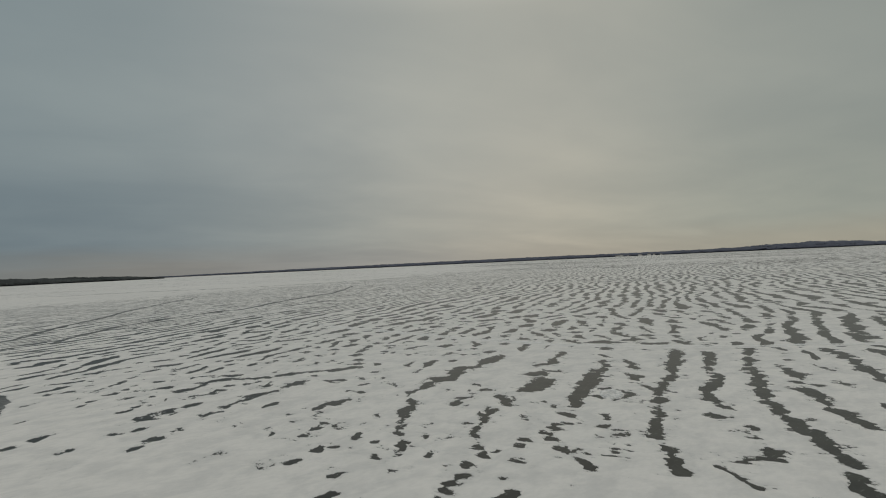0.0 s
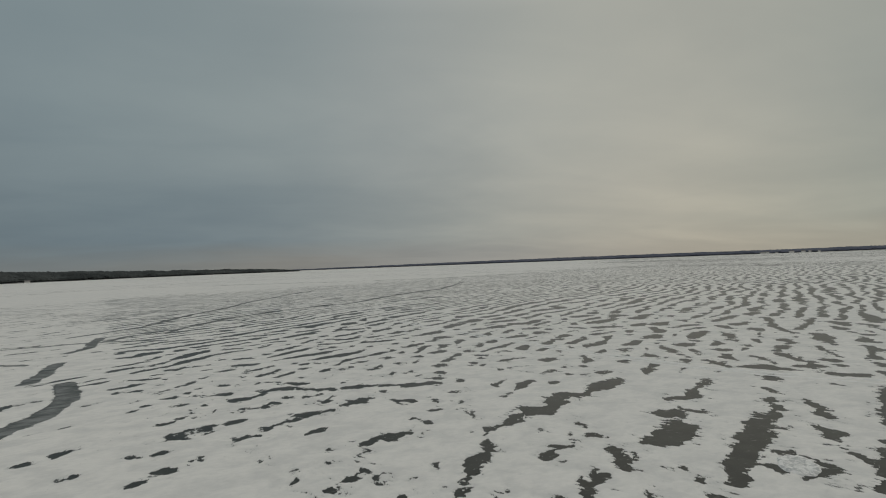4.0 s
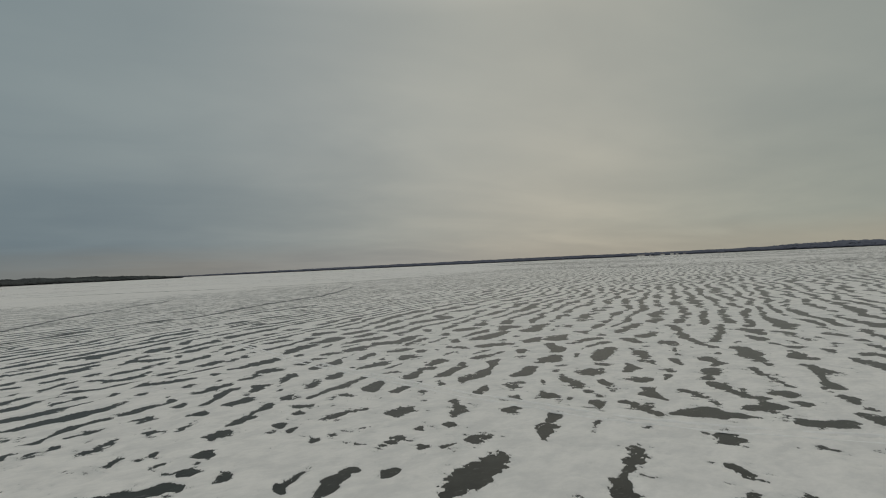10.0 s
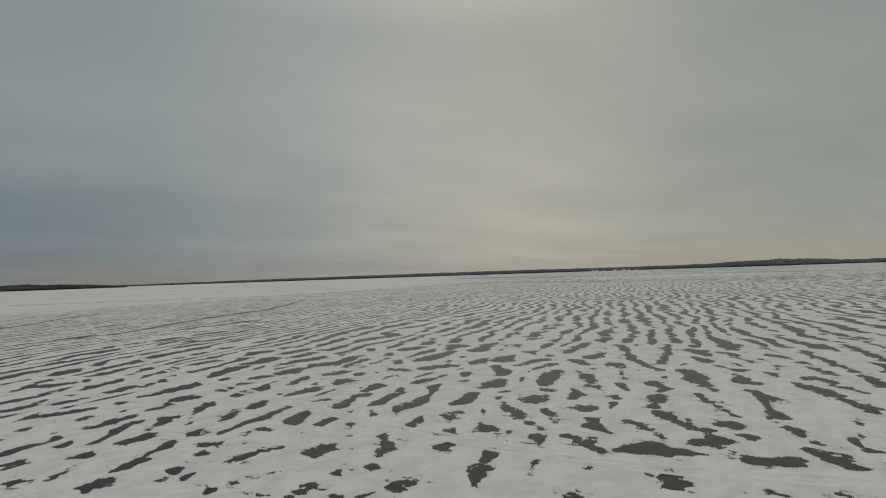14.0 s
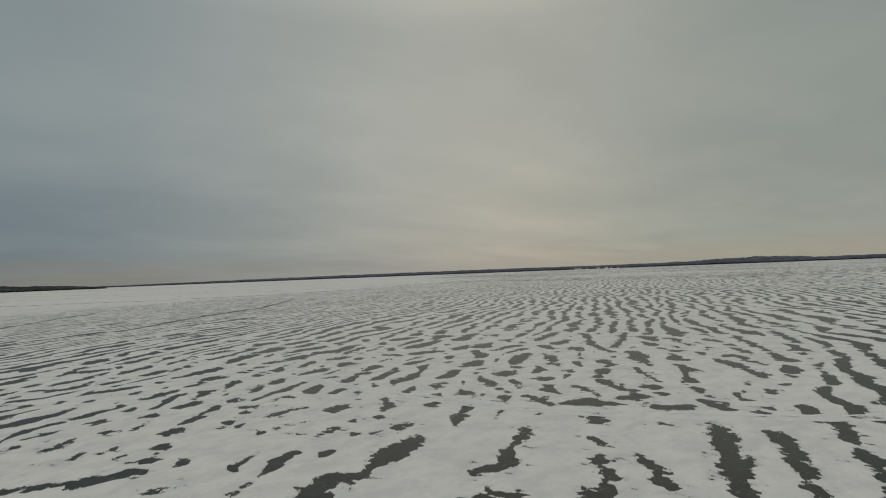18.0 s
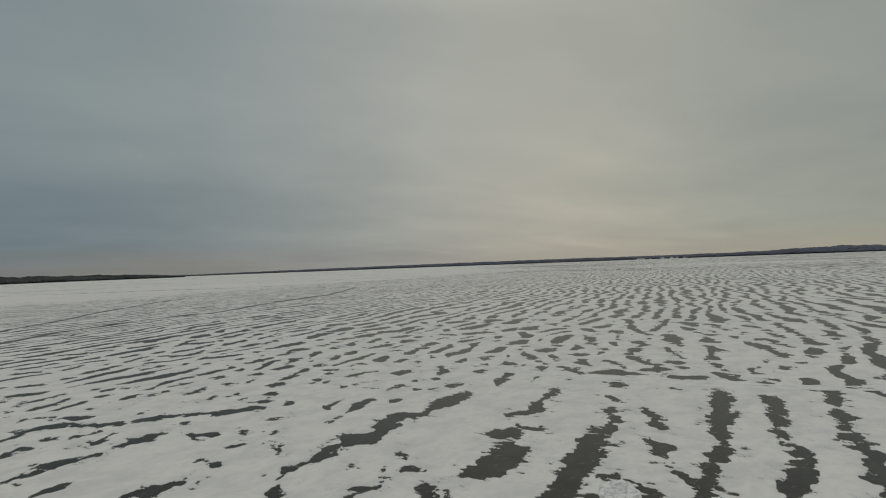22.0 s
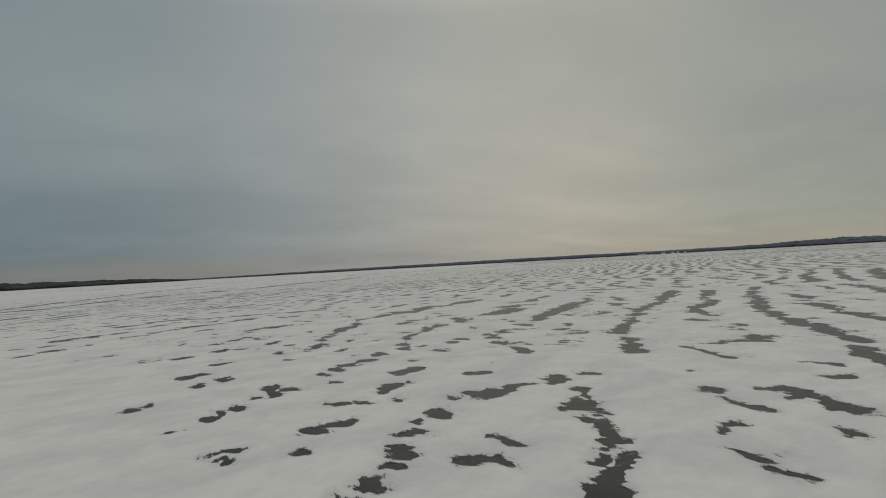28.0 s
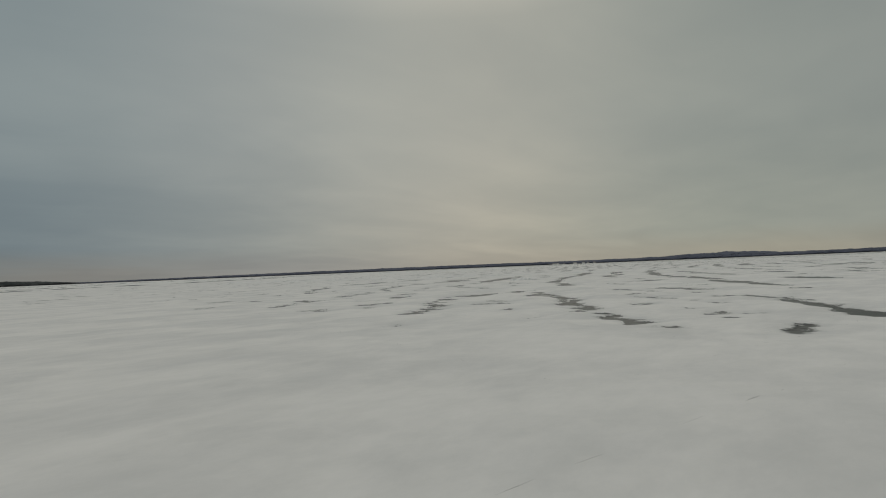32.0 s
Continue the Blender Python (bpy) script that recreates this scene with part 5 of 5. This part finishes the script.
def shore(name, label, woods_label, angles, tops, reaches, mat, trees, tall, spread):
    """Rising land with woods along directions (degrees from +y towards +x): the height of the tree line and the distance of the water's edge."""
    rng = random.Random(len(name) * 7 + trees)
    top = lambda a: float(np.interp(a, angles, tops)) * (1 + 0.16 * noise.noise((a * 0.7, 0, 5)) + 0.08 * noise.noise((a * 2.3, 0, 9)))  # noqa: E731
    far = lambda a: float(np.interp(a, angles, reaches))  # noqa: E731
    bm = bmesh.new()
    grid = []
    n = 160
    for i in range(n + 1):
        a = angles[0] + (angles[-1] - angles[0]) * i / n
        w = radians(a)
        col = []
        for out_by, share in ((-6, -0.01), (8, 0.05), (60, 0.38), (180, 0.6), (420, 0.62), (600, -0.02)):
            d = far(a) + out_by + 12 * noise.noise((a * 0.8, 0.3, 0))
            z = share * top(a) * (1 + 0.25 * noise.noise((a * 0.6, out_by * 0.02, 2)))
            col.append(bm.verts.new((d * math.sin(w), d * math.cos(w), z)))
        grid.append(col)
    for p, q in zip(grid, grid[1:]):
        for k in range(len(p) - 1):
            bm.faces.new((p[k], p[k + 1], q[k + 1], q[k]))
    bmesh.ops.recalc_face_normals(bm, faces=bm.faces)
    me = bpy.data.meshes.new(name)
    bm.to_mesh(me)
    bm.free()
    me.materials.append(SHORE)
    tagged(new(name, me), label, "shore", kind="structure")
    verts, faces = [], []
    for _ in range(trees):
        a = rng.uniform(angles[0], angles[-1])
        back_by = 10 + 230 * rng.random() ** 1.6
        share = np.interp(back_by, (8, 60, 180, 420), (0.05, 0.38, 0.6, 0.62))
        d, w = far(a) + back_by, radians(a)
        foot = share * top(a) * 0.9
        full = min(tall * rng.uniform(0.75, 1.15), max(top(a) * rng.uniform(0.9, 1.03) - foot, 2.0))
        x, y = d * math.sin(w), d * math.cos(w)
        wide = full * rng.uniform(0.6, 1.2) * spread
        start = len(verts)
        turn_by = rng.random() * 6.28
        for level, r in ((0.0, 0.25), (0.25, 1.0), (0.62, rng.uniform(0.55, 0.95))):
            for k in range(5):
                b = turn_by + k * 1.2566
                rr = wide * r * rng.uniform(0.75, 1.2)
                verts.append((x + rr * math.cos(b), y + rr * math.sin(b), foot + full * (level + rng.uniform(-0.05, 0.05))))
        verts.append((x, y, foot + full))
        for row in range(2):
            for k in range(5):
                p, q = start + row * 5 + k, start + row * 5 + (k + 1) % 5
                faces += [(p, q, q + 5), (p, q + 5, p + 5)]
        for k in range(5):
            faces.append((start + 10 + k, start + 10 + (k + 1) % 5, start + 15))
    me = quads("woods", np.array(verts), np.array(faces), mat)
    tagged(new("woods", me), woods_label, "woods", kind="stuff")


shore("shore_island", "low dark wooded headland with snowy water's edge", "dense dark evergreen woods on the headland",
      [-64, -37.6, -28.5, -23.4, -18.3, -14.3, -11.2, -8.2, -5.1, -3.3], [38, 40, 39, 34, 29, 25, 23, 20, 13, 5], [1500, 1550, 1700, 1900, 2100, 2250, 2300, 2330, 2350, 2360], PINE, 7000, 12, 1.0)
shore("shore_far", "long low far shore of the lake", "far leafless woods in haze-tinted grey along the shore",
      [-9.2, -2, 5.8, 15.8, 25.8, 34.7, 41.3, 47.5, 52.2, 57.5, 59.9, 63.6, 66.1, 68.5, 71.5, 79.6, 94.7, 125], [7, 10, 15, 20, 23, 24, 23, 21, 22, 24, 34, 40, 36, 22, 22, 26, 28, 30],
      [3600, 3600, 3500, 3400, 3300, 3200, 3200, 3200, 3150, 3100, 3000, 3000, 3050, 3200, 3250, 3200, 3000, 2800], HAZED_BARE_WOOD, 9000, 13, 1.6)
shore("shore_behind", "low wooded shore that closes the lake", "far haze-tinted grey woods on the closing shore",
      [125, 180, 240, 296], [30, 26, 28, 34], [2800, 2600, 2300, 1500], HAZED_BARE_WOOD, 2500, 14, 1.6)


def house(angle, distance, z, long, deep, high):
    """A plain gabled house with walls, roof and a chimney, seen far across the lake."""
    w = radians(angle)
    base = new("house")
    base.matrix_world = Matrix.Translation((distance * math.sin(w), distance * math.cos(w), z)) @ Matrix.Rotation(-w, 4, "Z")
    bm = bmesh.new()
    a, b, h, r = long / 2, deep / 2, high * 0.62, high
    low = [bm.verts.new(p) for p in ((-a, -b, -3), (a, -b, -3), (a, b, -3), (-a, b, -3))]
    top = [bm.verts.new(p) for p in ((-a, -b, h), (a, -b, h), (a, b, h), (-a, b, h))]
    gable = [bm.verts.new((-a, 0, r)), bm.verts.new((a, 0, r))]
    bm.faces.new((low[0], low[1], top[1], top[0]))
    bm.faces.new((low[2], low[3], top[3], top[2]))
    bm.faces.new((low[1], low[2], top[2], gable[1], top[1]))
    bm.faces.new((low[3], low[0], top[0], gable[0], top[3]))
    part("wall", bm, PAINT, base, "pale painted wall")
    bm = bmesh.new()
    for s in (-1, 1):
        e = [(-a - 0.6, s * (b + 0.7), h - 0.35), (a + 0.6, s * (b + 0.7), h - 0.35), (a + 0.6, 0, r + 0.25), (-a - 0.6, 0, r + 0.25)]
        under = [bm.verts.new(p) for p in e]
        over = [bm.verts.new((x, y, q + 0.3)) for x, y, q in e]
        for k in range(4):
            bm.faces.new((under[k], under[(k + 1) % 4], over[(k + 1) % 4], over[k]))
        bm.faces.new(under)
        bm.faces.new(over)
    bmesh.ops.recalc_face_normals(bm, faces=bm.faces)
    part("roof", bm, ROOF, base, "grey pitched roof")
    bm = bmesh.new()
    bmesh.ops.create_cube(bm, size=1, matrix=Matrix.Translation((a * 0.4, 0, r + 0.6)) @ Matrix.Diagonal((0.9, 0.9, 2.0, 1)))
    part("chimney", bm, ROOF, base)
    return tagged(base, "pale house standing on the far lake shore", "house", "houses on the far shore")


for angle, distance, z, long, deep, high in ((46.2, 3195, 1.5, 26, 11, 9), (46.6, 3196, 1.8, 14, 10, 11), (47.3, 3196, 1.2, 10, 8, 7), (48.5, 3180, 2.5, 22, 10, 9), (49.4, 3174, 3.0, 18, 10, 10), (49.9, 3170, 3.0, 12, 9, 8), (50.6, 3160, 3.0, 12, 9, 8)):
    house(angle, distance, z, long, deep, high)
cabin = house(-27.2, 1703, 0.6, 12, 7, 6)
tagged(cabin, "small pale cabin at the headland's edge")
